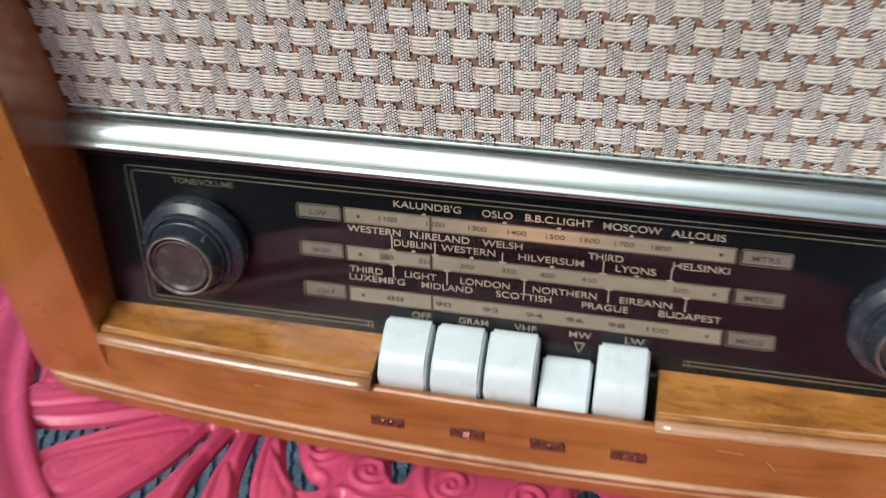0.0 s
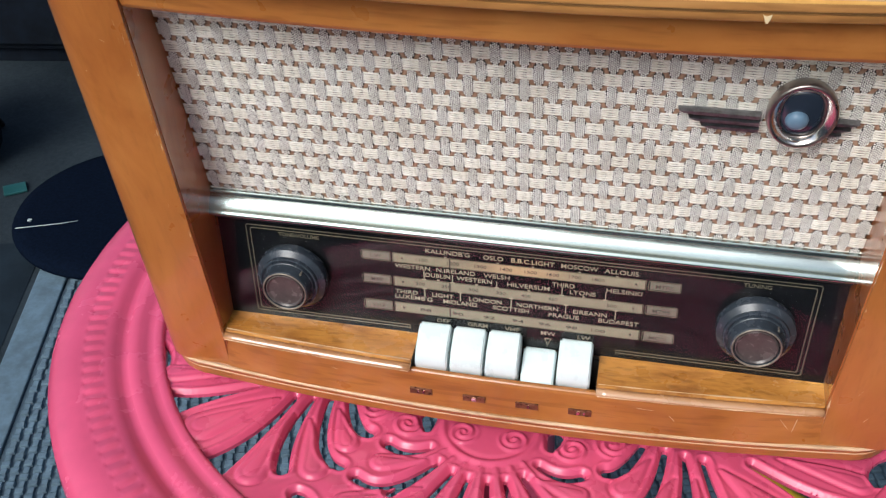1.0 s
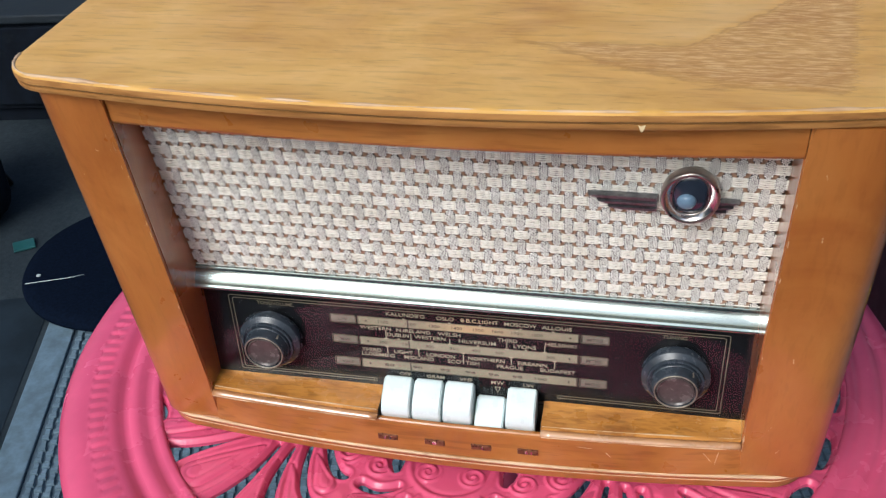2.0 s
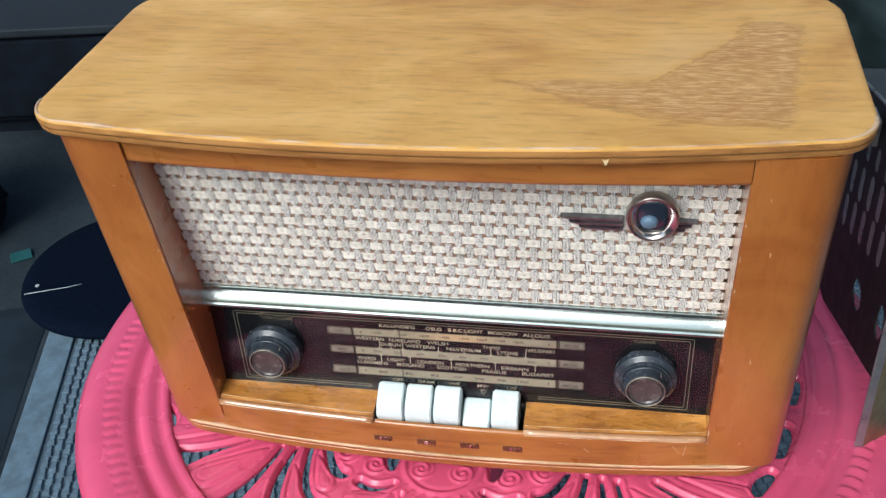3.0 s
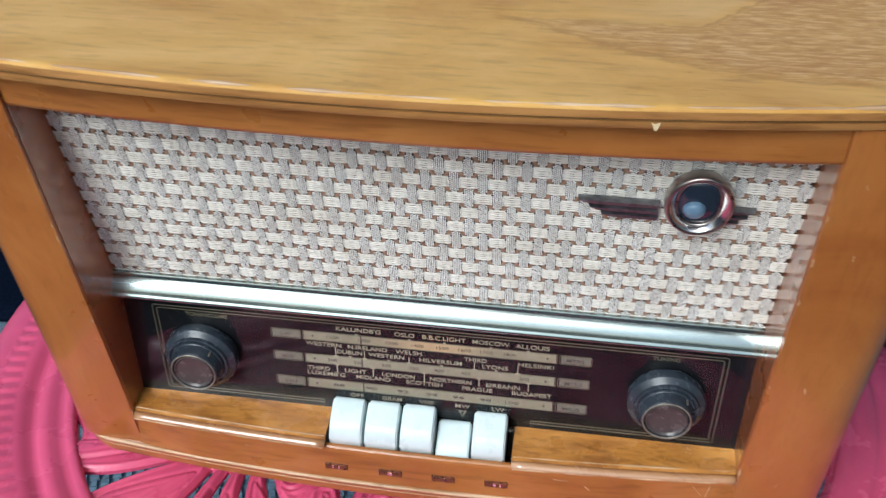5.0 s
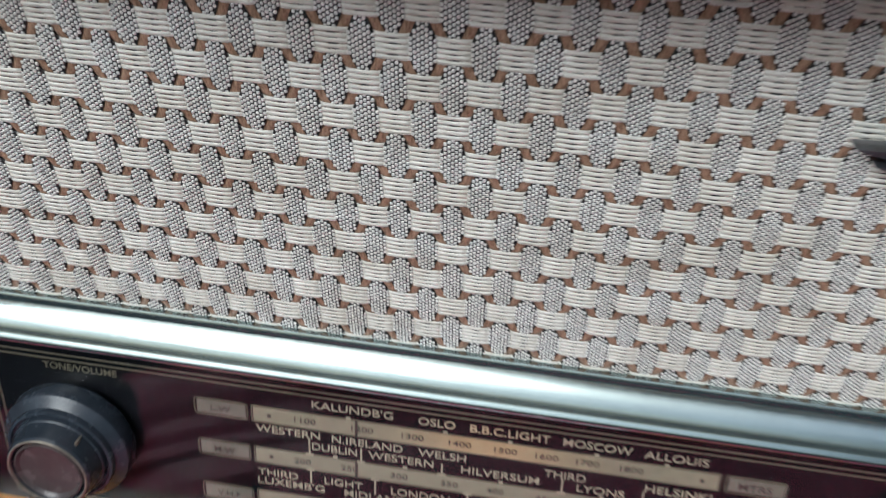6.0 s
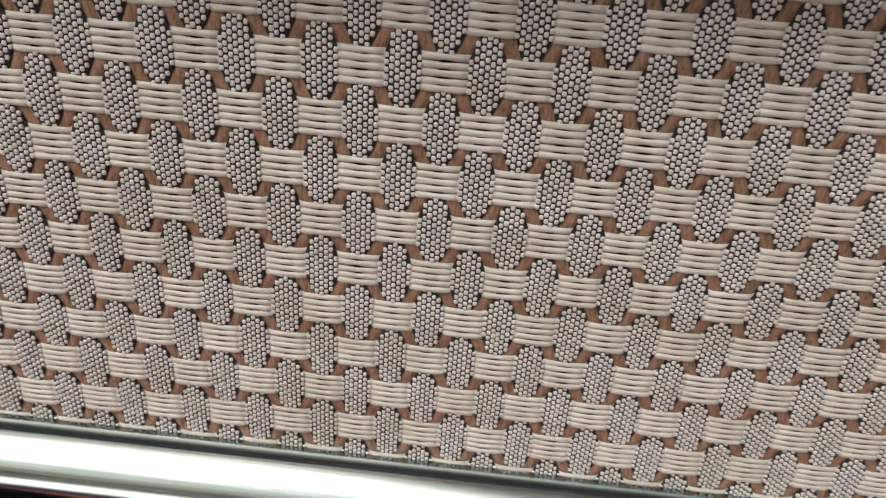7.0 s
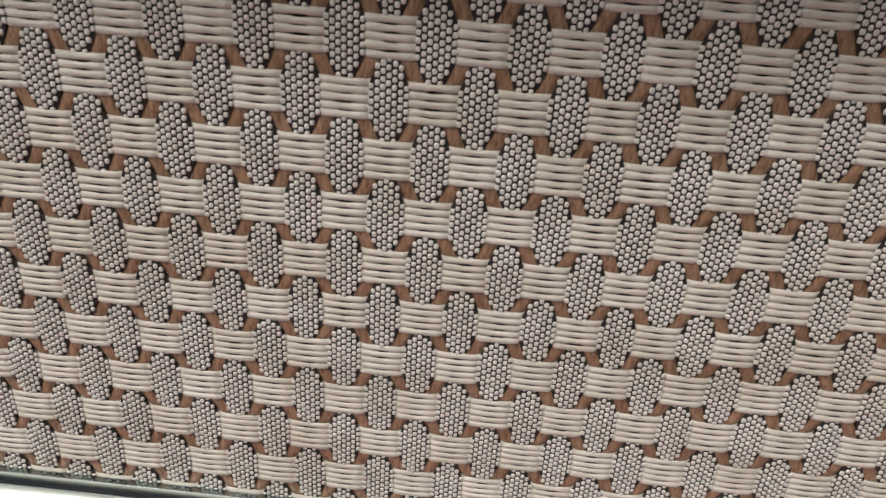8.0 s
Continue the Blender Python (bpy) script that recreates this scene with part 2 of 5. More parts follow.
def glow_print(name, low, high, spread, power):
    """Print with amber dial-lamp glow painted into its emission about the top scale's middle."""
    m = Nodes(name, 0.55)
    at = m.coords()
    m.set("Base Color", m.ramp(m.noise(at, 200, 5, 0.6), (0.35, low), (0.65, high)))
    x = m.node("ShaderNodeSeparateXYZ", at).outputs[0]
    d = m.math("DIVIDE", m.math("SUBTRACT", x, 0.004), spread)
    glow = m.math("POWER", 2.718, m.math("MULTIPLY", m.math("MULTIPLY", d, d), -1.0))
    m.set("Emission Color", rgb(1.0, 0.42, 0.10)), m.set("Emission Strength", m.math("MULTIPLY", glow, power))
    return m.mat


# the amber is emission put into the print; no lamp is modelled behind
SCALE_GLOW = glow_print("painted_glow_scale_strip", (0.22, 0.19, 0.135), (0.28, 0.24, 0.165), 0.026, 0.26)
CREAM_GLOW = glow_print("painted_glow_cream_print", (0.37, 0.31, 0.22), (0.43, 0.355, 0.25), 0.016, 0.22)


def glass_pane():
    m = Nodes("dial_glass", 0.03)
    m.set("Base Color", rgb(0.95, 0.95, 0.95)), m.set("Transmission Weight", 1.0), m.set("IOR", 1.29)
    return m.mat


GLASS = glass_pane()


def woven(name, pale, deep, scale, rough=0.8):
    """Thread colour with fine fibre streaks."""
    m = Nodes(name, rough)
    n = m.noise(m.coords(scale), 1700, 4, 0.7)
    big = m.noise(m.coords((0.6, 1, 1)), 85, 4)
    tone = m.ramp(n, (0.32, deep), (0.6, pale))
    tone = m.mix(0.45, tone, m.ramp(big, (0.35, (0.70, 0.66, 0.59)), (0.62, (1, 1, 1))), "MULTIPLY")
    one = m.node("ShaderNodeNewGeometry").outputs["Random Per Island"]
    tone = m.mix(0.5, tone, m.ramp(one, (0.0, (0.76, 0.76, 0.76)), (0.7, (1, 1, 1))), "MULTIPLY")
    m.set("Base Color", tone), m.bump(n, 0.3, 0.0002)
    m.set("Sheen Weight", 0.1)
    return m.mat


CORD = woven("beige_cord", (0.87, 0.85, 0.785), (0.63, 0.595, 0.52), (0.12, 1, 1), 0.36)
BEAD = woven("silver_thread", (0.945, 0.935, 0.895), (0.82, 0.81, 0.775), (1, 1, 1), 0.30)
RUST = woven("brown_yarn", (0.48, 0.305, 0.205), (0.20, 0.108, 0.060), (1, 1, 0.05), 0.34)
TAPE = woven("black_thread", (0.036, 0.034, 0.034), (0.014, 0.013, 0.013), (1, 1, 1), 0.8)


# ---- building helpers ----
def solid(name, verts, faces, materials, parent=None, label="", smooth=False, slots=None):
    """One mesh object from vertices and faces, under a parent."""
    me = bpy.data.meshes.new(name)
    me.from_pydata([tuple(v) for v in verts], [], [tuple(f) for f in faces])
    for mat in materials if isinstance(materials, (list, tuple)) else [materials]:
        me.materials.append(mat)
    if slots is not None:
        me.polygons.foreach_set("material_index", slots)
    if smooth:
        me.polygons.foreach_set("use_smooth", [True] * len(me.polygons))
    me.update()
    ob = new(name, me)
    if parent:
        ob.parent = parent
    return tagged(ob, label) if label else ob


def part(name, bm, material, parent, label="", smooth=False):
    """Links a bmesh as one mesh object under a thing or a part."""
    bmesh.ops.recalc_face_normals(bm, faces=bm.faces)
    me = bpy.data.meshes.new(name)
    bm.to_mesh(me)
    bm.free()
    for mat in material if isinstance(material, (list, tuple)) else [material]:
        me.materials.append(mat)
    if smooth:
        me.polygons.foreach_set("use_smooth", [True] * len(me.polygons))
    ob = new(name, me)
    ob.parent = parent
    return tagged(ob, label) if label else ob


def thing(name, at, label, category, group="", kind="", turn=0.0, size=1.0):
    ob = new(name)
    ob.empty_display_size = 0.02
    ob.matrix_world = pose(*at, 0, 0, turn) @ Matrix.Scale(size, 4)
    return tagged(ob, label, category, group, kind)


def box(bm, x0, x1, y0, y1, z0, z1, bevel=0.0, segments=2):
    made = bmesh.ops.create_cube(bm, size=1.0)["verts"]
    for v in made:
        v.co = Vector((x0 + (v.co.x + 0.5) * (x1 - x0), y0 + (v.co.y + 0.5) * (y1 - y0), z0 + (v.co.z + 0.5) * (z1 - z0)))
    if bevel:
        edges = list({e for v in made for e in v.link_edges})
        bmesh.ops.bevel(bm, geom=edges, offset=bevel, segments=segments, affect="EDGES", profile=0.5)
    return made


def one_box(*size, bevel=0.0, segments=2):
    bm = bmesh.new()
    box(bm, *size, bevel=bevel, segments=segments)
    return bm


def loft(rings, close=True, cap=True):
    """Joins equally long rings of points with quads; close: each ring is a loop; cap: fills the two ends."""
    n = len(rings[0])
    verts = [p for ring in rings for p in ring]
    faces = []
    for r in range(len(rings) - 1):
        for i in range(n if close else n - 1):
            j = (i + 1) % n
            faces.append((r * n + i, r * n + j, (r + 1) * n + j, (r + 1) * n + i))
    if cap and close:
        faces.append(tuple(reversed(range(n))))
        faces.append(tuple(range((len(rings) - 1) * n, len(rings) * n)))
    return verts, faces


def as_bm(verts, faces):
    bm = bmesh.new()
    vs = [bm.verts.new(v) for v in verts]
    for f in faces:
        bm.faces.new([vs[i] for i in f])
    return bm


def lathe(profile, steps=48):
    """Rings round the z axis for a profile of (radius, height)."""
    return [[(r * math.cos(a), r * math.sin(a), z) for a in (2 * math.pi * k / steps for k in range(steps))] for r, z in profile]


def knob_turn(rings, x, y, z):
    """Lays rings that rise along z so that they stand out towards -y."""
    return [[(x + a, y - c, z + b) for a, b, c in ring] for ring in rings]


def tube(points, radius, sides=6, taper=None):
    """A round bar along points; taper gives a factor for each."""
    rings, n = [], len(points)
    for i, p in enumerate(points):
        p = Vector(p)
        d = (Vector(points[min(i + 1, n - 1)]) - Vector(points[max(i - 1, 0)])).normalized()
        side = d.cross(Vector((0, 0, 1)) if abs(d.z) < 0.9 else Vector((0, 1, 0))).normalized()
        up = side.cross(d)
        r = radius * (taper[i] if taper else 1)
        rings.append([tuple(p + r * (math.cos(a) * side + math.sin(a) * up)) for a in (2 * math.pi * k / sides for k in range(sides))])
    return loft(rings)


def flat_shape(name, outlines, thick, material, parent, place, label="", bevel=0.0):
    """A plate with holes from closed outlines in its own plane, thick along its normal."""
    cu = bpy.data.curves.new(name, "CURVE")
    cu.dimensions, cu.fill_mode, cu.extrude, cu.bevel_depth = "2D", "BOTH", thick / 2, bevel
    for outline in outlines:
        sp = cu.splines.new("POLY")
        sp.points.add(len(outline) - 1)
        for pt, (a, b) in zip(sp.points, outline):
            pt.co = (a, b, 0, 1)
        sp.use_cyclic_u = True
    return from_curve(name, cu, material, parent, place, label)


def from_curve(name, cu, material, parent, place, label=""):
    tmp = bpy.data.objects.new(name, cu)
    scene.collection.objects.link(tmp)
    me = bpy.data.meshes.new_from_object(tmp.evaluated_get(bpy.context.evaluated_depsgraph_get()))
    bpy.data.objects.remove(tmp)
    bpy.data.curves.remove(cu)
    me.transform(place)
    me.materials.clear()
    me.materials.append(material)
    ob = new(name, me)
    ob.parent = parent
    return tagged(ob, label) if label else ob


def mirrored(half):
    """A plan outline, front to back on the right, doubled into a loop that starts at the front."""
    return half + [(-x, y) for x, y in reversed(half) if x > 1e-9]


def inset(outline, d):
    """The outline drawn in by d."""
    n, out = len(outline), []
    for i in range(n):
        a, b = Vector(outline[i - 1]), Vector(outline[(i + 1) % n])
        t = (b - a).normalized()
        out.append((outline[i][0] - d * t.y, outline[i][1] + d * t.x))
    return out


def round_plan(bow, front, side_f, side_b, back, rf, rb, belly=0.006):
    """Half a plan: bowed front of middle bow and end front, sides from side_f to side_b, back, corner radii."""
    pts = []
    xe = side_f - rf
    for i in range(13):
        x = xe * i / 12
        pts.append((x, bow + (front - bow) * (i / 12) ** 2))
    for i in range(1, 9):
        a = radians(90 * i / 8)
        pts.append((xe + rf * math.sin(a), front + rf * 0.95 * (1 - math.cos(a))))
    y0 = front + rf * 0.95
    for i in range(1, 6):
        pts.append((side_f + (side_b - side_f) * i / 5, y0 + (back - rb - y0) * i / 5))
    for i in range(1, 9):
        a = radians(90 * i / 8)
        pts.append((side_b - rb * (1 - math.cos(a)), back - rb + rb * math.sin(a)))
    for i in range(1, 5):
        pts.append(((side_b - rb) * (1 - i / 4.0) + 0.0004, back + belly * (i / 4)))
    return pts


def plan_front(outline, x):
    """The front edge's y of an outline at x."""
    run = [p for p in outline if p[1] < 0.06]
    run.sort()
    for (xa, ya), (xb, yb) in zip(run, run[1:]):
        if xa <= x <= xb:
            return ya + (yb - ya) * (x - xa) / max(1e-9, xb - xa)
    return run[0][1]


# ---- the radio ----
radio = thing("valve_radio", (0, 0, BASE), "vintage wooden valve radio with woven grille on pink table", "radio")
PLAN_TOP = mirrored(round_plan(-0.0955, -0.0745, 0.2735, 0.2785, 0.172, 0.034, 0.050, 0.012))
PLAN_BASE = mirrored(round_plan(-0.0305, -0.0165, 0.2665, 0.2700, 0.165, 0.042, 0.05))

# the lid sits a little askew on its carcass
PLAN_TOP = [(x + 0.004, y + 0.016 * x) for x, y in PLAN_TOP]


def ring_at(outline, d, z):
    return [(x, y, z) for x, y in inset(outline, d)]


def layers(outline, steps):
    return as_bm(*loft([ring_at(outline, d, z) for d, z in steps]))


def even(ob):
    """Soft edges and level flats."""
    ob.modifiers.new("even_normals", "WEIGHTED_NORMAL")
    return ob


def crisp(ob, angle=30):
    """Smooth round corners, sharp arrises."""
    ob.data.set_sharp_from_angle(angle=radians(angle))
    return ob


lid = crisp(part("lid_board", layers(PLAN_TOP, [(0.004, 0.35957), (0.0006, 0.35966), (0.0002, 0.36002), (0, 0.36380), (0.0004, 0.36480), (0.0014, 0.36555), (0.0032, 0.36590), (0.0050, 0.36600), (0.008, 0.36600)]), [WOOD_TOP, WOOD_SIDE], radio, "honey veneered lid with worn patch", True))
for face in lid.data.polygons:
    face.material_index = 0 if face.normal.z > 0.3 else 1
    face.use_smooth = face.normal.z < 0.9995
part("lid_edge_strip", layers(PLAN_TOP, [(0.006, 0.35850), (0.0013, 0.35854), (0.0013, 0.35948), (0.006, 0.35953)]), WOOD_EDGE, radio, "dark line of ply in the lid edge")
crisp(part("lid_moulding", layers(PLAN_TOP, [(0.030, 0.35269), (0.0062, 0.35305), (0.0034, 0.35368), (0.0018, 0.35448), (0.0012, 0.35573), (0.0010, 0.35805), (0.005, 0.35845)]), WOOD_SIDE, radio, "", True))
# worn pale line along the lid's upper front edge
rim_line = [p for p in inset(PLAN_TOP, 0.0016) if p[1] < -0.02]
rim_line.sort()
worn, thin = [], []
for (xa, ya), (xb, yb) in zip(rim_line, rim_line[1:]):
    for k in range(4):
        x, y = xa + (xb - xa) * k / 4, ya + (yb - ya) * k / 4
        worn.append((x, y, 0.36530))
        thin.append(max(0.12, 0.75 + 1.5 * noise.noise((x * 45, 3.1, 0)) + 0.6 * (abs(x) > 0.20)))
part("worn_edge", as_bm(*tube(worn, 0.0009, 5, thin)), WOOD_WORN, radio, "chipped pale edge of the lid", True)
chip_y = plan_front(PLAN_TOP, 0.1165) + 0.0004
chip_at = [(-0.0020, 0.0020), (-0.0005, 0.0011), (0.0019, 0.0021), (0.0014, 0.0), (0.0005, -0.0022), (-0.0004, -0.0020), (-0.0012, 0.0)]
part("chip", as_bm(*loft([[(0.1165 + x, chip_y + d, 0.3560 + z) for x, z in chip_at] for d in (0.006, 0.0004)])), WOOD_BARE, radio, "pale chip in the lid edge")

# base rim: a moulded board with a pale worn bead
part("base_board", layers(PLAN_BASE, [(0.012, 0.0155), (0.0075, 0.0160), (0.0045, 0.0185), (0.0030, 0.0250), (0.0036, 0.0272), (0.0016, 0.0282), (0.0006, 0.0318), (0.0030, 0.0340), (0.010, 0.0345)]), WOOD_RAIL, radio)
for d, z, r in ((0.0014, 0.0324, 0.0015), (0.0034, 0.0262, 0.0007)):
    front_bead = [(x, y, z) for x, y in inset(PLAN_BASE, d) if y < 0.10]
    front_bead.sort()
    part("base_bead", as_bm(*tube(front_bead, r, 6)), WOOD_WORN, radio, "pale worn bead round the base", True)

INNER = 0.2050
LOW, HIGH = 0.0335, 0.3430


def post_edge(z):
    """The front edge's y of the posts, which lean forward towards the lid."""
    return -0.0145 - 0.0557 * (z - LOW) / (HIGH - LOW)


# posts round off at the outer corners
POST_LOW = [(INNER, -0.0145), (0.2280, -0.0141), (0.2450, -0.0130), (0.2532, -0.0108), (0.2582, -0.0074), (0.2612, -0.0032), (0.2632, 0.0016), (0.2648, 0.0076), (0.2664, 0.0190), (0.2690, 0.0550), (0.2690, 0.1400), (0.2500, 0.1520), (INNER, 0.1540)]
POST_HIGH = [(INNER, -0.0702), (0.2260, -0.0698), (0.2425, -0.0680), (0.2508, -0.0652), (0.2562, -0.0610), (0.2598, -0.0558), (0.2624, -0.0496), (0.2646, -0.0420), (0.2665, -0.0290), (0.2700, 0.0400), (0.2700, 0.1500), (0.2520, 0.1620), (INNER, 0.1640)]
for side in (-1, 1):
    rings = []
    for z in (LOW, 0.10, 0.16, 0.22, 0.28, HIGH, 0.3530):
        f = (z - LOW) / (HIGH - LOW)
        wide = 1.03 if side > 0 else 0.915
        rings.append([(side * (INNER + wide * (a[0] + (b[0] - a[0]) * f - INNER)), a[1] + (b[1] - a[1]) * f, z) for a, b in zip(POST_LOW, POST_HIGH)])
    bm = as_bm(*loft(rings))
    sharp = [e for e in bm.edges if max(abs(abs(v.co.x) - INNER) for v in e.verts) < 0.0005 and max(v.co.y for v in e.verts) < 0.02 and abs(e.verts[0].co.z - e.verts[1].co.z) > 0.005]
    bmesh.ops.bevel(bm, geom=sharp, offset=0.0020, segments=3, affect="EDGES")
    crisp(part("post", bm, WOOD_POST, radio, "orange beech corner post with scuffed edge", True))
    # scuffed pale arris of the post
    pts, thin = [], []
    for i in range(61):
        z = 0.060 + 0.275 * i / 60
        pts.append((side * (INNER + 0.0009), post_edge(z) + 0.0008, z))
        thin.append(max(0.10, 0.38 + 1.3 * noise.noise((i * 0.45, side * 4.0, 1.0)) + 0.25 * (i > 36)))
    part("scuff", as_bm(*tube(pts, 0.0010, 5, thin)), WOOD_WORN, radio, "pale scuffs along the post edge", True)

# polished cheeks inside the posts, from the grille and dial out to the post edge
for side in (-1, 1):
    lining = []
    for z in (0.0720, 0.1200, 0.1700, 0.2200, 0.2700, 0.3300):
        front = post_edge(z) + 0.0024
        lining.append([(side * (INNER - 0.0006), front, z), (side * (INNER - 0.0006), 0.012, z), (side * (INNER + 0.0010), 0.012, z), (side * (INNER + 0.0010), front, z)])
    part("post_cheek", as_bm(*loft(lining)), WOOD_CHEEK, radio, "polished inner cheek of the post")

# top rail, bowed like the lid
rail = []
for i in range(33):
    x = -INNER + 0.0004 + (2 * INNER - 0.0008) * i / 32
    f = -0.0765 + 0.0110 * (x / INNER) ** 2
    rail.append([(x, f - 0.0035, 0.3530), (x, f - 0.0022, 0.3440), (x, f - 0.0006, 0.3325), (x, f + 0.0008, 0.3304), (x, f + 0.0035, 0.3300), (x, f + 0.014, 0.3310), (x, f + 0.014, 0.3530)])
part("top_rail", as_bm(*loft(rail)), WOOD_RAIL, radio)


def lip_front(x):
    """The bowed front of the ledges."""
    return -0.0318 + 0.0088 * (x / 0.2) ** 2


def plinth_front(x):
    return lip_front(x) + 0.0030 + 0.0030 * max(0.0, (abs(x) - 0.150) / 0.055) ** 2


# plinth front below the ledges and the key slot
plinth = []
for i in range(33):
    x = (INNER + 0.0022) * (i / 16 - 1)
    b = plinth_front(x)
    plinth.append([(x, b + 0.0004, 0.0330), (x, b, 0.0460), (x, b - 0.0003, 0.0610), (x, b + 0.0002, 0.0634), (x, b + 0.0010, 0.0644), (x, b + 0.0034, 0.0647), (x, b + 0.0034, 0.0330)])
part("plinth", as_bm(*loft(plinth)), WOOD_RAIL, radio, "orange-brown bowed plinth")
for x0, x1 in ((-INNER + 0.0004, -0.0668), (0.0592, INNER - 0.0004)):
    shelf, lip = [], []
    for i in range(21):
        x = x0 + (x1 - x0) * i / 20
        b = lip_front(x)
        shelf.append([(x, b + 0.0047, 0.0650), (x, b + 0.0047, 0.0692), (x, b + 0.0052, 0.0704), (x, b + 0.0064, 0.0711), (x, b + 0.012, 0.0722), (x, 0.0002, 0.0742), (x, 0.0002, 0.0650)])
        lip.append([(x, b + 0.0046, 0.0648), (x, b + 0.0006, 0.0648), (x, b, 0.0654), (x, b + 0.0001, 0.0662), (x, b + 0.0006, 0.0671), (x, b + 0.0014, 0.0679), (x, b + 0.0025, 0.0685), (x, b + 0.0046, 0.0688)])
    ledge = part("ledge", as_bm(*loft(shelf)), WOOD_LEDGE, radio, "figured glossy veneer ledge")
    part("ledge_lip", as_bm(*loft(lip)), LIP, ledge, "varnished lip of the ledge", True)
    for back, up, size in ((0.0002, 0.0652, 0.0006), (0.0060, 0.0708, 0.0005)):
        pts, thin = [], []
        for i in range(61):
            x = x0 + 0.001 + (x1 - x0 - 0.002) * i / 60
            pts.append((x, lip_front(x) + back, up))
            thin.append(max(0.15, 0.65 + 1.3 * noise.noise((x * 55, up * 900, back * 700))))
        part("worn_edge", as_bm(*tube(pts, size, 5, thin)), WOOD_WORN, ledge, "pale worn edge of the ledge", True)

# carcass behind: floor, back and four feet
part("back_panel", one_box(-INNER, INNER, 0.140, 0.146, 0.0350, 0.3520), BLACK, radio)
part("floor_board", one_box(-INNER, INNER, 0.021, 0.139, 0.0350, 0.0420), WOOD_RAIL, radio)
for x in (-0.215, 0.215):
    for y in (0.030, 0.135):
        part("foot", as_bm(*loft([[(x + a, y + b, c) for a, b, c in ring] for ring in lathe([(0.0100, 0.0040), (0.0110, 0.0060), (0.0120, 0.0158)], 20)])), BLACK, radio, "black rubber foot", True)


def lean(ob):
    """Tips a part built upright at the grille's depth to the grille's forward lean."""
    co = np.empty(len(ob.data.vertices) * 3)
    ob.data.vertices.foreach_get("co", co)
    co = co.reshape(-1, 3)
    co[:, 1] += 0.0032 - 0.2463 * (co[:, 2] - 0.24)
    ob.data.vertices.foreach_set("co", co.ravel())
    ob.data.update()
    return ob


lean(part("baffle", one_box(-INNER, INNER, -0.0120, -0.0060, 0.1640, 0.3480), BROWN, radio))
# ---- brass strip between grille and dial ----
PROFILE = [(0.0020, 0.1806), (-0.0034, 0.1806), (-0.0046, 0.1802), (-0.0051, 0.1792), (-0.0051, 0.1781), (-0.0044, 0.1775), (-0.0045, 0.1768), (-0.0058, 0.1758), (-0.0072, 0.1742), (-0.0085, 0.1724), (-0.0095, 0.1704), (-0.0102, 0.1686), (-0.0104, 0.1675), (-0.0107, 0.1669), (-0.0112, 0.1662),
           (-0.0116, 0.1652), (-0.0114, 0.1643), (-0.0106, 0.1636), (-0.0070, 0.1630), (0.0020, 0.1628)]
HEADER = [(0.0020, 0.1627), (-0.0052, 0.1627), (-0.0058, 0.1618), (-0.0052, 0.1606), (-0.0046, 0.1602), (-0.0046, 0.1590), (-0.0040, 0.1578), (0.0001, 0.1574), (0.0001, 0.1627)]
strip = [[(-INNER + 0.0003 + (2 * INNER - 0.0006) * i / 40, y, z) for y, z in PROFILE] for i in range(41)]
header = [[(x, y, z) for y, z in HEADER] for x in (-INNER + 0.0004, INNER - 0.0004)]
part("dial_header", as_bm(*loft(header)), HEAD, radio, "dark lipped bar over the dial")
crisp(part("brass_strip", as_bm(*loft(strip)), BRASS, radio, "polished pale brass moulding", True), 42)
# ---- dial ----
dial = part("dial_plate", one_box(-INNER, INNER, 0.0004, 0.0060, 0.0734, 0.1720), DIAL, radio, "glossy black dial with cream station names")
pane = part("dial_glass", one_box(-INNER + 0.0002, INNER - 0.0002, -0.0042, -0.0024, 0.0728, 0.1590), GLASS, radio, "clear dial glass")
pane.visible_shadow = False


def bar(x0, x1, z0, z1, y, material, name, label="", parent=None):
    return part(name, one_box(x0, x1, y, 0.0003, z0, z1), material, parent or dial, label)


def line_frame(x0, x1, z0, z1, w, name, r=0.0012):
    def loop(d):
        a, b, c, e, q = x0 + d, x1 - d, z0 + d, z1 - d, max(0.0002, r - d)
        out = []
        for cx, cz, s in ((b - q, e - q, 0), (a + q, e - q, 90), (a + q, c + q, 180), (b - q, c + q, 270)):
            out += [(cx + q * math.cos(radians(s + 22.5 * k)), cz + q * math.sin(radians(s + 22.5 * k))) for k in range(5)]
        return out
    return flat_shape(name, [loop(0), loop(w)], 0.0003, GOLD, dial, pose(0, 0.0001, 0, 90, 0, 0))


def words(text, x0, z, width, height, material, y=-0.0001, name="lettering"):
    """Built-in lettering, fitted to a width and a cap height, flat on the dial."""
    cu = bpy.data.curves.new(name, "FONT")
    cu.body, cu.size, cu.extrude, cu.offset = text, 1.0, 0.004, 0.002
    ob = from_curve(name, cu, material, dial, Matrix())
    co = np.empty(len(ob.data.vertices) * 3)
    ob.data.vertices.foreach_get("co", co)
    co = co.reshape(-1, 3)
    lo, hi = co.min(0), co.max(0)
    co[:, 0] = x0 + (co[:, 0] - lo[0]) * width / (hi[0] - lo[0])
    zz = z + (co[:, 1] - min(lo[1], 0.0)) * height / 0.72
    co[:, 1], co[:, 2] = y - 0.0002 * (co[:, 2] > 0), zz
    ob.data.vertices.foreach_set("co", co.ravel())
    ob.data.update()
    return tagged(ob, "cream printed lettering " + text.replace(".", " ").strip())


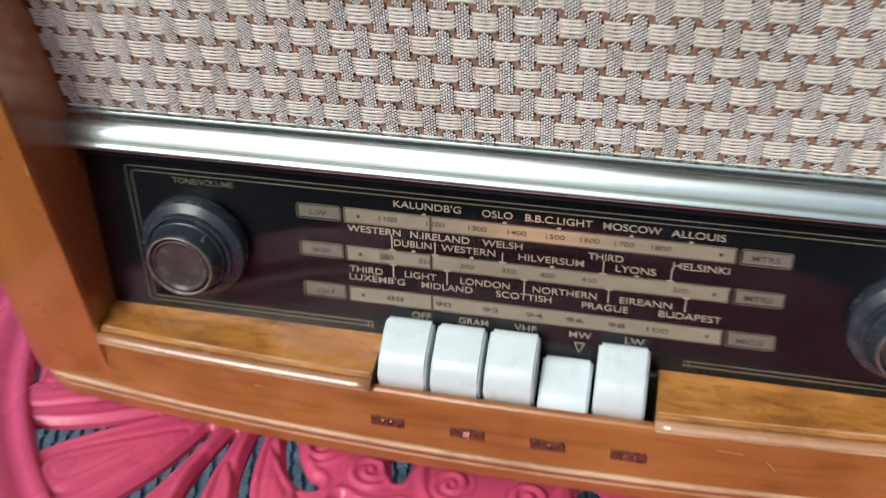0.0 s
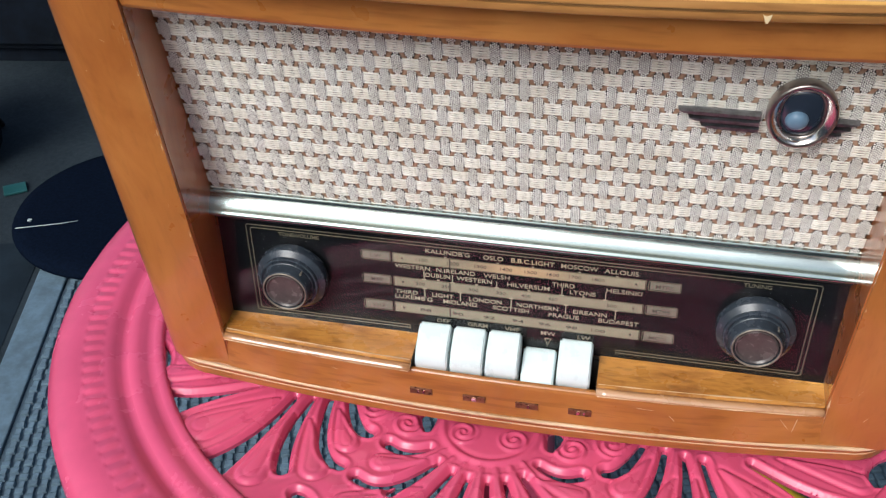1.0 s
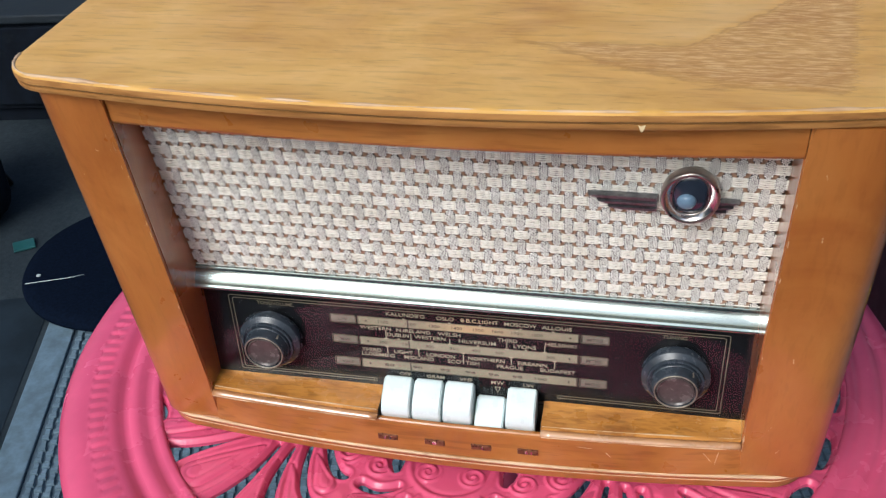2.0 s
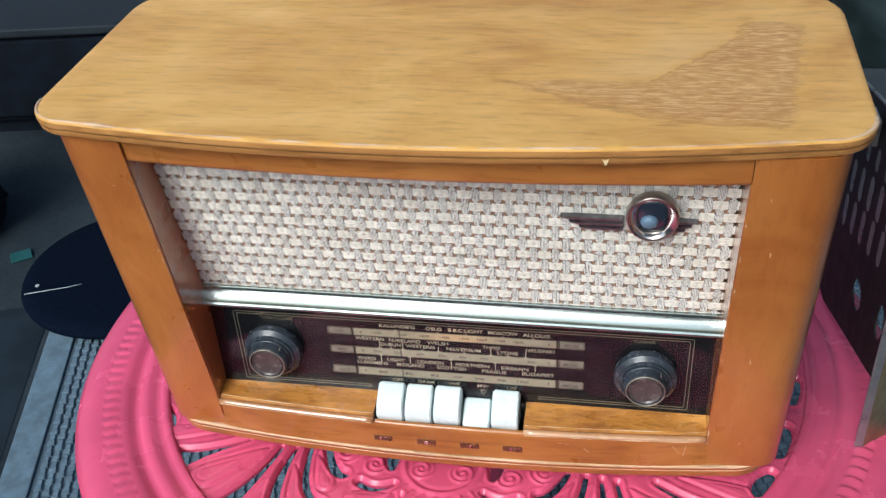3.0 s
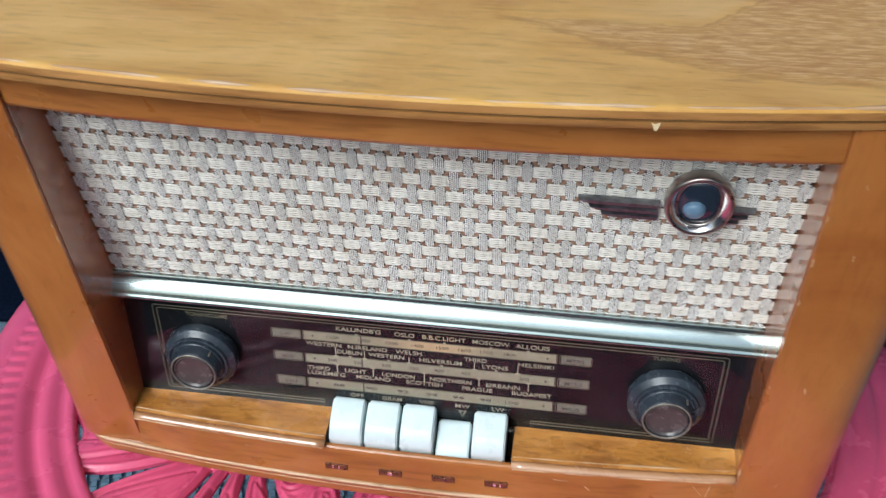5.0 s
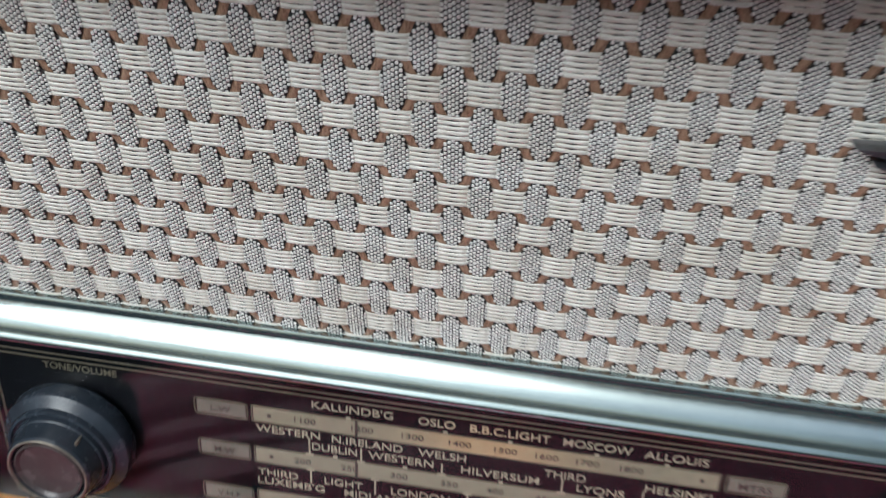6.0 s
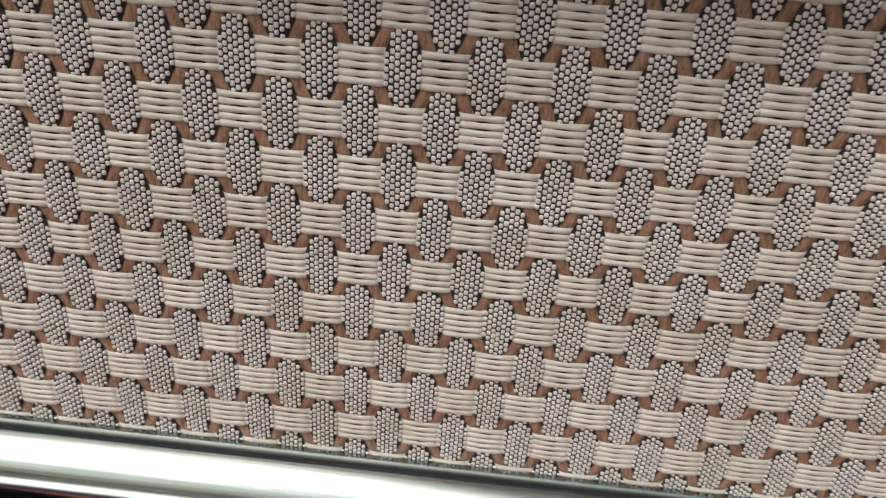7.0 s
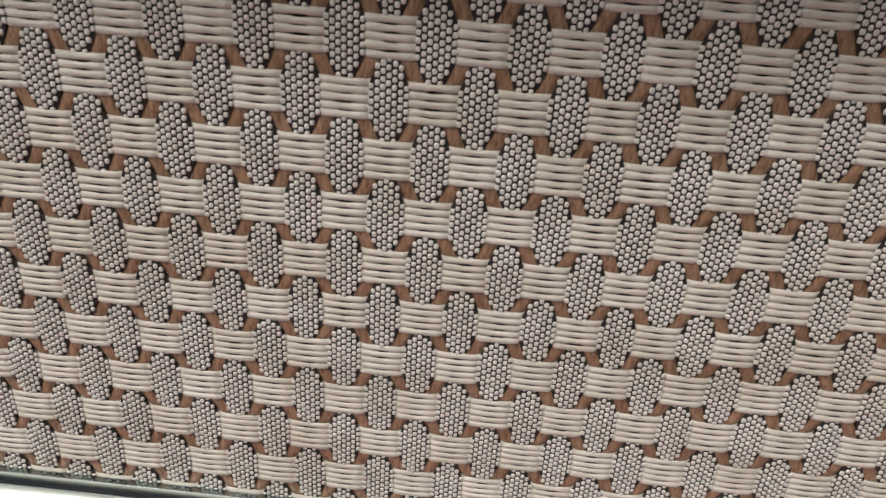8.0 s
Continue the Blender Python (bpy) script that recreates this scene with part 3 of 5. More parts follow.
# the gold double frame line, broken at the keys
line_frame(-0.1850, 0.1893, 0.0782, 0.1524, 0.0005, "frame_line", 0.002)
line_frame(-0.1822, 0.1865, 0.0806, 0.1500, 0.0005, "frame_line", 0.002)
bar(-0.0725, 0.0690, 0.0774, 0.0818, -0.0001, DIAL, "key_gap")
for x in (-0.0730, -0.0752, 0.0690, 0.0712):
    bar(x, x + 0.0005, 0.0774, 0.0806, -0.00015, GOLD, "frame_tick")
for row, (z0, z1) in enumerate(((0.1348, 0.1412), (0.1150, 0.1215), (0.0925, 0.0995))):
    bar(-0.0825, 0.0828, z0, z1, -0.0001, SCALE_GLOW if row == 0 else SCALE_TONE, "scale_strip", "cream tuning scale strip with a painted amber glow" if row == 0 else "cream tuning scale strip")
    line_frame(-0.0833, 0.0836, z0 - 0.0007, z1 + 0.0007, 0.00035, "scale_frame", 0.0006)
    for x0, x1 in ((-0.1050, -0.0846), (0.0848, 0.1056)):
        bar(x0 + 0.0012, x1 - 0.0008, z0 + 0.0004, z1 - 0.0002, -0.0001, BOX_TONE, "band_box", "dull cream wave band box")
        line_frame(x0, x1, z0 - 0.0007, z1 + 0.0007, 0.00035, "band_frame", 0.0016)
    words(("L.W", "M.W", "V.H.F")[row], (-0.0985, -0.0985, -0.0990)[row], z0 + 0.0020, (0.0075, 0.0080, 0.0090)[row], 0.0026, INK, -0.0003)
    words(("MTRS", "MTRS", "MC/S")[row], 0.0895, z0 + 0.0018, 0.0112, 0.0028, INK, -0.0003)
    for x in (-0.0765, 0.0772):
        bar(x - 0.0007, x + 0.0007, (z0 + z1) / 2 - 0.0007, (z0 + z1) / 2 + 0.0007, -0.0004, INK, "scale_dot")
for text, x0, x1, z in (
    ("KALUNDB'G", -0.0604, -0.0309, 0.1447), ("OSLO", -0.0219, -0.0088, 0.1445), ("B.B.C.LIGHT", -0.0035, 0.0245, 0.1445),
    ("MOSCOW", 0.0289, 0.0525, 0.1445), ("ALLOUIS", 0.0566, 0.0782, 0.1443),
    ("WESTERN", -0.0817, -0.0577, 0.1300), ("N.IRELAND", -0.0533, -0.0272, 0.1299), ("WELSH", -0.0215, -0.0042, 0.1298),
    ("DUBLIN", -0.0608, -0.0440, 0.1249), ("WESTERN", -0.0397, -0.0158, 0.1249), ("HILVERSUM", -0.0057, 0.0223, 0.1246),
    ("THIRD", 0.0238, 0.0384, 0.1290), ("LYONS", 0.0357, 0.0524, 0.1242), ("HELSINKI", 0.0590, 0.0818, 0.1288),
    ("THIRD", -0.0821, -0.0666, 0.1084), ("LUXEMB'G", -0.0824, -0.0565, 0.1040), ("LIGHT", -0.0564, -0.0419, 0.1086),
    ("MIDLAND", -0.0488, -0.0256, 0.1040), ("LONDON", -0.0311, -0.0091, 0.1085), ("SCOTTISH", -0.0150, 0.0095, 0.1038),
    ("NORTHERN", 0.0011, 0.0288, 0.1085), ("PRAGUE", 0.0228, 0.0428, 0.1032), ("EIREANN", 0.0387, 0.0608, 0.1081),
    ("BUDAPEST", 0.0558, 0.0819, 0.1034)):
    words(text, x0, z, x1 - x0, 0.0034, CREAM_GLOW if z > 0.14 else CREAM)
for text, x0, x1 in (("OFF", -0.0537, -0.0446), ("GRAM", -0.0318, -0.0182), ("VHF", -0.0064, 0.0036), ("MW", 0.0183, 0.0282), ("LW", 0.0430, 0.0514)):
    words(text, x0, 0.0866, x1 - x0, 0.0034, CREAM)
words("TONE/VOLUME", -0.1620, 0.1455, 0.0285, 0.0030, GOLD)
words("TUNING", 0.1425, 0.1455, 0.0170, 0.0030, GOLD)
for text, x in (("1100", -0.0671), ("1200", -0.0460), ("1300", -0.0277), ("1400", -0.0107), ("1500", 0.0055), ("1600", 0.0200), ("1700", 0.0342), ("1800", 0.0493)):
    words(text, x, 0.1371, 0.0080, 0.0024, INK, -0.0003)
for text, x in (("200", -0.0678), ("250", -0.0500), ("300", -0.0314), ("350", -0.0128), ("400", 0.0039), ("450", 0.0217), ("500", 0.0602)):
    words(text, x, 0.1172, 0.0064, 0.0024, INK, -0.0003)
for text, x, w in (("88", -0.0651, 0.0078), ("90", -0.0425, 0.0074), ("92", -0.0211, 0.0078), ("94", -0.0015, 0.0078), ("96", 0.0164, 0.0080), ("98", 0.0347, 0.0076), ("100", 0.0516, 0.0092)):
    words(text, x, 0.0950, w, 0.0024, INK, -0.0003)
for x, z0, z1 in ((-0.0622, 0.1218, 0.1295), (-0.0428, 0.1218, 0.1285), (-0.0130, 0.1218, 0.1270), (0.0302, 0.1218, 0.1285), (0.0585, 0.1218, 0.1285),
                  (-0.0620, 0.1075, 0.1148), (-0.0375, 0.1070, 0.1148), (-0.0030, 0.1068, 0.1148), (0.0335, 0.1075, 0.1148), (0.0660, 0.1072, 0.1148)):
    bar(x, x + 0.0006, z0, z1, -0.0001, CREAM, "tick")
    bar(x - 0.0012, x + 0.0018, *((z0, z0 + 0.0007) if z0 > 0.12 else (z1 - 0.0007, z1)), -0.0002, CREAM, "tick_foot")
for x, z in ((-0.0480, 0.1417), (-0.0130, 0.1417), (0.0100, 0.1417), (0.0400, 0.1417), (0.0640, 0.1417), (-0.0530, 0.1222), (-0.0270, 0.1222), (0.0080, 0.1222), (0.0440, 0.1222)):
    bar(x, x + 0.0016, z, z + 0.0010, -0.0002, CREAM, "tick")
# the triangle over the pressed key
flat_shape("triangle", [[(0.0207, 0.0838), (0.0257, 0.0838), (0.0232, 0.0778)], [(0.0214, 0.0834), (0.0250, 0.0834), (0.0232, 0.0790)]], 0.0003, CREAM, dial, pose(0, 0, 0, 90, 0, 0))
for z0, z1 in ((0.0922, 0.0998), (0.1147, 0.1218), (0.1345, 0.1415)):
    bar(-0.0446, -0.0438, z0, z1, -0.0008, INK, "dial_pointer", "thin dark tuning pointer")

# ---- knobs ----
for x, z in ((-0.1524, 0.1176), (0.1539, 0.1176)):
    rings = lathe([(0.0205, -0.0030), (0.0238, -0.0028), (0.0245, -0.0005), (0.0245, 0.0046), (0.0242, 0.0056), (0.0234, 0.0063), (0.0209, 0.0078), (0.0205, 0.0082), (0.0204, 0.0099), (0.0201, 0.0105), (0.0192, 0.0107), (0.0189, 0.0104), (0.0188, 0.0094), (0.0181, 0.0094),
                   (0.0179, 0.0112), (0.0177, 0.0118), (0.0173, 0.0121), (0.0161, 0.0178), (0.0159, 0.0188), (0.0154, 0.0195), (0.0147, 0.0197), (0.0140, 0.0192), (0.0137, 0.0160)], 64)
    knob = crisp(part("knob", as_bm(*loft(knob_turn(rings, x, -0.0056, z))), KNOB, radio, "stepped dark bakelite control knob with thin metal ring", True), 24)
    part("worn_ring", as_bm(*loft(knob_turn(lathe([(0.0152, 0.0193), (0.0151, 0.0199), (0.0146, 0.0201), (0.0142, 0.0198), (0.0141, 0.0190)], 64), x, -0.0056, z), True, False)), WORN_RING, knob, "thin tarnished metal ring", True)
    crisp(part("cap", as_bm(*loft(knob_turn(lathe([(0.0133, 0.0150), (0.0133, 0.0186), (0.0130, 0.0193), (0.0124, 0.0196), (0.0119, 0.0192), (0.0112, 0.0184), (0.0080, 0.0179), (0.0010, 0.0177)], 64), x, -0.0056, z))), CAP, knob, "dished brown knob cap", True), 32)
    part("index_mark", one_box(x + 0.0106, x + 0.0116, -0.0218, -0.0180, z + 0.0120, z + 0.0134), WORN_RING, knob, "short bright index line")

# ---- push keys ----
for k in range(5):
    x, w = -0.0644 + 0.0241 * k, 0.0226
    down = 0.0110 if k == 3 else (0.0004 * (k % 2))
    prof = [(-0.0030, 0.0600), (-0.0030, 0.0866), (-0.0038, 0.0884), (-0.0058, 0.0890), (-0.0098, 0.0882), (-0.0200, 0.0816), (-0.0228, 0.0786), (-0.0246, 0.0748), (-0.0250, 0.0700), (-0.0246, 0.0600)]
    bm = as_bm(*loft([[(x + d, y, z - down) for y, z in prof] for d in (0.0, w)]))
    bmesh.ops.bevel(bm, geom=[e for e in bm.edges if abs(e.verts[0].co.x - e.verts[1].co.x) < 0.001], offset=0.0014, segments=3, affect="EDGES", clamp_overlap=True)
    even(part("push_key", bm, KEY, radio, "pressed white plastic push key" if k == 3 else "white plastic piano push key", True))
part("key_well", one_box(-0.0664, 0.0588, -0.0254, 0.0002, 0.0440, 0.0450), INK, radio)
for x0, x1 in ((-0.0670, -0.0664), (0.0588, 0.0594)):
    part("well_side", one_box(x0, x1, -0.0254, 0.0002, 0.0452, 0.0710), INK, radio)
part("well_back", one_box(-0.0662, 0.0586, -0.0006, 0.0002, 0.0452, 0.0732), INK, radio)

# ---- four small badges on the plinth ----
for k, x in enumerate((-0.0597, -0.0224, 0.0140, 0.0498)):
    f = plinth_front(x) - 0.0002
    badge = part("control_badge", one_box(x - 0.0078, x + 0.0078, f - 0.0012, f + 0.0020, 0.0440, 0.0490, bevel=0.0004), PLATE, radio, "small copper-brown embossed badge")
    for d, h in (((-0.002, 0.0012), (0.002, 0.0012)), ((0.0, 0.0030),), ((0.001, 0.0014),), ((-0.001, 0.0022), (0.003, 0.0010)))[k]:
        part("emblem", one_box(x + d - h / 2, x + d + h / 2, f - 0.0016, f - 0.0010, 0.0452, 0.0478), CHROME, badge)

# ---- winged eye badge on the grille ----
EX, EZ, EY = 0.1486, 0.2850, -0.0228


def eye_rings(steps, n=56, square=2.0):
    """Oval rings: half width, half height, stand-off; square above 2 makes the ovals fuller."""
    def out(v):
        return math.copysign(abs(v) ** (2 / square), v)
    return [[(EX + a * out(math.cos(2 * math.pi * k / n)), EY - d, EZ + b * out(math.sin(2 * math.pi * k / n))) for k in range(n)] for a, b, d in steps]


eye = lean(part("eye_ring", as_bm(*loft(eye_rings([(0.0172, 0.0206, 0.0), (0.0178, 0.0212, 0.0030), (0.0178, 0.0212, 0.0070), (0.0170, 0.0204, 0.0090), (0.0160, 0.0193, 0.0095), (0.0150, 0.0182, 0.0088)]), True, False)), BRONZE, radio, "bronze-toned ring of the tuning eye", True))
lean(part("eye_funnel", as_bm(*loft(eye_rings([(0.0151, 0.0183, 0.0089), (0.0138, 0.0172, 0.0080), (0.0121, 0.0160, 0.0060), (0.0113, 0.0155, 0.0050)], square=2.15), True, False)), FUNNEL, eye, "bright chrome funnel round the eye", True))
lean(part("eye_bezel", as_bm(*loft(eye_rings([(0.0115, 0.0157, 0.0050), (0.0112, 0.0154, 0.0058), (0.0108, 0.0150, 0.0058), (0.0105, 0.0147, 0.0044)], square=2.4), True, False)), BRONZE, eye, "thin oval metal bezel", True))
lean(part("eye_lens", as_bm(*loft(eye_rings([(0.0107, 0.0149, 0.0038), (0.0101, 0.0142, 0.0048), (0.0084, 0.0120, 0.0056), (0.0050, 0.0072, 0.0061), (0.0010, 0.0014, 0.0063)], square=2.4))), LENS, eye, "domed dark glass eye", True))
lean(part("eye_cap", as_bm(*loft(knob_turn(lathe([(0.0059, 0.0), (0.0059, 0.0018), (0.0054, 0.0035), (0.0043, 0.0048), (0.0025, 0.0056), (0.0004, 0.0059)], 32), EX - 0.0020, EY - 0.0046, EZ - 0.0036))), CAP_BLUE, eye, "pale blue cap inside the eye", True))
for x_tip, x_in, z_top, z_low in ((0.0866, 0.1295, 0.2808, 0.2766), (0.0925, 0.1295, 0.2762, 0.2722), (0.0992, 0.1298, 0.2718, 0.2680),
                                  (0.1788, 0.1630, 0.2804, 0.2764), (0.1752, 0.1630, 0.2762, 0.2724), (0.1712, 0.1630, 0.2724, 0.2688)):
    s = 1 if x_in > x_tip else -1
    pts = [(x_tip, z_top - 0.0002), (x_tip + s * 0.004, z_low + 0.0014), (x_tip + s * 0.009, z_low + 0.0002), (x_in, z_low), (x_in, z_top), (x_tip + s * 0.012, z_top + 0.0002)]
    cx, cz = sum(p[0] for p in pts) / 6, sum(p[1] for p in pts) / 6
    ring0 = [(x, -0.0212, z) for x, z in pts]
    ring1 = [(x, -0.0240, z) for x, z in pts]
    ring2 = [(cx + (x - cx) * 0.96, -0.0266, cz + (z - cz) * 0.50 + 0.0003) for x, z in pts]
    lean(part("wing_bar", as_bm(*loft([ring0, ring1, ring2])), WING, eye, "dark streamlined wing bar"))

# ---- scratches and dents in the varnish ----
def post_front(z, outward=0.0):
    return post_edge(z) + 0.0004 + 0.42 * max(0.0, outward - 0.024) ** 1.2


marks = [(-1, 0.0120, 0.0805, 0.0155, 0.0755, 0.0004), (-1, 0.0055, 0.332, 0.0072, 0.300, 0.0004), (-1, 0.0030, 0.326, 0.0032, 0.282, 0.0005), (-1, 0.0060, 0.296, 0.0050, 0.272, 0.0003),
         (-1, 0.0022, 0.268, 0.0026, 0.236, 0.0005), (-1, 0.0040, 0.202, 0.0026, 0.184, 0.0003), (-1, 0.0175, 0.310, 0.0150, 0.3085, 0.0003), (-1, 0.0090, 0.192, 0.0096, 0.188, 0.0004),
         (1, 0.0120, 0.322, 0.0140, 0.318, 0.0005), (1, 0.0190, 0.276, 0.0195, 0.271, 0.0005), (1, 0.0070, 0.214, 0.0095, 0.2135, 0.0004), (1, 0.0200, 0.168, 0.0210, 0.162, 0.0005), (1, 0.0022, 0.150, 0.0030, 0.090, 0.0004), (1, 0.0150, 0.086, 0.0185, 0.096, 0.0003), (1, 0.0240, 0.062, 0.0275, 0.068, 0.0003)]
for side, o0, z0, o1, z1, r in marks:
    pts = []
    for i in range(7):
        f = i / 6
        o, z = o0 + (o1 - o0) * f, z0 + (z1 - z0) * f
        o += 0.0006 * noise.noise((z * 160, o0 * 900, side))
        pts.append((side * (INNER + o), post_front(z, o) + 0.00005, z))
    part("scratch", as_bm(*tube(pts, r, 4, [0.2, 0.7, 1.0, 0.5, 0.9, 0.6, 0.2])), WOOD_WORN, radio, "", True)
for x0, z0, x1, z1 in ((0.1780, 0.0580, 0.1850, 0.0480), (0.1080, 0.0520, 0.1125, 0.0470), (0.1900, 0.0590, 0.1880, 0.0450), (-0.1250, 0.0550, -0.1200, 0.0540), (0.0850, 0.0560, 0.0990, 0.0550)):
    pts = []
    for i in range(5):
        x, z = x0 + (x1 - x0) * i / 4, z0 + (z1 - z0) * i / 4
        pts.append((x, plinth_front(x) - 0.0001, z))
    part("scratch", as_bm(*tube(pts, 0.0003, 4, [0.2, 1.0, 0.7, 0.9, 0.2])), WOOD_WORN, radio, "", True)

# ---- woven grille: flat cords across, beaded tapes up and down, leaning forward ----
PX, PZ = 0.00785, 0.01156
GX, GZ, GY = -0.05877, 0.2352, -0.0195
Z_LOW, Z_HIGH, X_LEFT, X_END = 0.1735, 0.3420, -INNER, INNER
grille = lean(part("grille_cloth", one_box(X_LEFT, X_END, -0.0172, -0.0122, Z_LOW, Z_HIGH), CLOTH_BACK, radio, "silver and beige basket-woven grille cloth"))


def cord_band(row):
    """Five flat cords side by side that lie straight over a tape and dive under the next."""
    verts, faces = [], []
    zc = GZ + PZ * row
    steps = int((X_END - X_LEFT) / (PX / 10))
    xs = [X_LEFT + (X_END - X_LEFT) * i / steps for i in range(steps + 1)]
    for k in range(5):
        base = len(verts)
        for i, x in enumerate(xs):
            c = (x - GX) / PX + row + 1
            near = round(c / 2)
            d = abs(c - 2 * near) * PX
            over = math.tanh((0.00445 - d) / 0.00045)
            wob = noise.noise((x * 60, k * 3.7, row * 1.9))
            cell = noise.noise((near * 7.3, k * 5.1, row * 2.7))
            waist = max(0.0, 1 - (d / 0.0022) ** 2)
            r = 0.00077 * (1 + 0.07 * cell - 0.17 * waist * (1 + 0.9 * noise.noise((x * 700, k * 9.1, row * 3.3))))
            z = zc + (k - 2) * 0.00160 + 0.00010 * wob + 0.00012 * cell
            y = GY - 0.00055 * over - 0.00024 * max(0.0, 1 - (d / 0.0046) ** 2) - 0.00012 * cell
            for dz, dy in ((-r, 0.0), (-0.70 * r, -0.52 * r), (0.0, -0.72 * r), (0.70 * r, -0.52 * r), (r, 0.0)):
                verts.append((x, y + dy, z + dz))
        for i in range(len(xs) - 1):
            for q in range(4):
                a = base + i * 5 + q
                faces.append((a, a + 1, a + 6, a + 5))
    return verts, faces


# a stitch is a rounded oblong
STITCH = [(1, 0.45), (0.62, 0.92), (-0.62, 0.92), (-1, 0.45), (-1, -0.45), (-0.62, -0.92), (0.62, -0.92), (1, -0.45)]


def tape(col):
    """A dark braided tape that shows as long blunt ovals, with staggered rows of pale stitches."""
    verts, faces, slots = [], [], []
    xc = GX + PX * col

    def surface(z, u):
        c = (z - GZ) / PZ + col
        d = abs(c - 2 * round(c / 2))
        half = 0.00345 * (1 - 0.52 * min(1.3, max(0.0, (d - 0.28) / 0.40)))
        y = GY - 0.00066 * math.tanh((0.70 - d) * 11) - 0.00050 * (1 - u * u)
        return xc + u * half, y, d

    steps = int((Z_HIGH - Z_LOW) / (PZ / 12))
    us = (-1.0, -0.6, 0.0, 0.6, 1.0)
    for i in range(steps + 1):
        z = Z_LOW + (Z_HIGH - Z_LOW) * i / steps
        for u in us:
            x, y, _ = surface(z, u)
            verts.append((x, y, z))
    for i in range(steps):
        for q in range(4):
            a = i * 5 + q
            faces.append((a, a + 1, a + 6, a + 5))
            slots.append(0)
    dz = 0.00073
    n = int((Z_HIGH - Z_LOW) / dz)
    for i in range(n):
        z = Z_LOW + (i + 0.5) * dz
        row = (-3, -1, 1, 3) if i % 2 else (-2, 0, 2)
        half = surface(z, 1.0)[0] - xc
        for k in row:
            u = 0.00103 * k / half
            x, y, d = surface(z, u)
            if d > 0.70 or abs(u) > 0.93:
                continue
            jit = noise.noise((x * 900, z * 900, 2.0))
            w, h = 0.00048 * (1 + 0.18 * jit), 0.00060 * (1 + 0.18 * jit)
            x, z2 = x + 0.00010 * noise.noise((x * 700, z * 700, 5.0)), z + 0.00010 * noise.noise((x * 700, z * 700, 9.0))
            base = len(verts)
            for ring_w, out in ((1.0, 0.00012), (0.90, -0.00020), (0.55, -0.00032)):
                for a, b in STITCH:
                    verts.append((x + ring_w * w * a, y + out, z2 + ring_w * h * b))
            faces.append(tuple(base + 16 + k for k in range(8)))
            slots.append(1)
            for t in (0, 8):
                for k in range(8):
                    faces.append((base + t + k, base + t + (k + 1) % 8, base + t + 8 + (k + 1) % 8, base + t + 8 + k))
                    slots.append(1)
    return verts, faces, slots


def yarn(gap):
    """A flat brown yarn that wanders up between two tapes and shows in slanted bits at their corners."""
    verts, faces = [], []
    xb = GX + PX * (gap + 0.5)
    sign = 1 if gap % 2 == 0 else -1
    steps = int((Z_HIGH - Z_LOW) / (PZ / 12))
    for i in range(steps + 1):
        z = Z_LOW + (Z_HIGH - Z_LOW) * i / steps
        g = (z - GZ) / PZ - 0.5
        x = xb - sign * 0.0019 * math.sin(math.pi * g)
        d = abs(g - round(g)) * PZ
        y = GY - 0.00046 + 0.00190 * min(1.0, max(0.0, (d - 0.0023) / 0.0016))
        w = 0.00172 * (1 + 0.15 * noise.noise((gap * 3.1, z * 300, 0)))
        for u, e in ((-1.0, 0.0005), (-0.6, 0.0001), (0.0, -0.00010), (0.6, 0.0001), (1.0, 0.0005)):
            verts.append((x + u * w, y + e, z))
    for i in range(steps):
        for q in range(4):
            a = i * 5 + q
            faces.append((a, a + 1, a + 6, a + 5))
    return verts, faces


for row in range(math.ceil((Z_LOW - GZ) / PZ), math.floor((Z_HIGH - GZ) / PZ) + 1):
    lean(solid("cord_band", *cord_band(row), CORD, grille, "", True))
for col in range(math.ceil((X_LEFT - GX) / PX + 0.3), math.floor((X_END - GX) / PX - 0.3) + 1):
    v, f, m = tape(col)
    lean(solid("braided_tape", v, f, [TAPE, BEAD], grille, "", True, m))
for gap in range(math.ceil((X_LEFT - GX) / PX), math.floor((X_END - GX) / PX)):
    lean(solid("brown_yarn", *yarn(gap), RUST, grille, "", True))

# ---- pink cast table ----
TC, TURN = Vector((-0.0015, 0.1558)), -1.7
table = thing("garden_table", (TC.x, TC.y, TOP), "round cast metal garden table painted glossy pink", "table", turn=TURN)


# the pattern's own middle lies a little beside the rim's
PATTERN = Vector((-0.0075, 0.1558))


def plan(x, y):
    """Drawing units of the casting to the pattern's axes."""
    d = Matrix.Rotation(-radians(TURN), 2) @ (Vector((1.041 * x - 0.0044, 1.104 * y + 0.032)) - PATTERN)
    return d.x, d.y


RIM = [(0.3035, -0.012), (0.3038, 0.0010), (0.3048, 0.0028), (0.3070, 0.0042), (0.3115, 0.0025), (0.3140, 0.0008), (0.3180, 0.0018), (0.3225, 0.0042), (0.3275, 0.0045),
       (0.3315, 0.0020), (0.3340, -0.0004), (0.3375, 0.0008), (0.3440, 0.0048), (0.3560, 0.0066), (0.3700, 0.0054), (0.3810, 0.0010), (0.3880, -0.0080), (0.3890, -0.0220), (0.3855, -0.0225), (0.3830, -0.0120), (0.362, -0.006)]
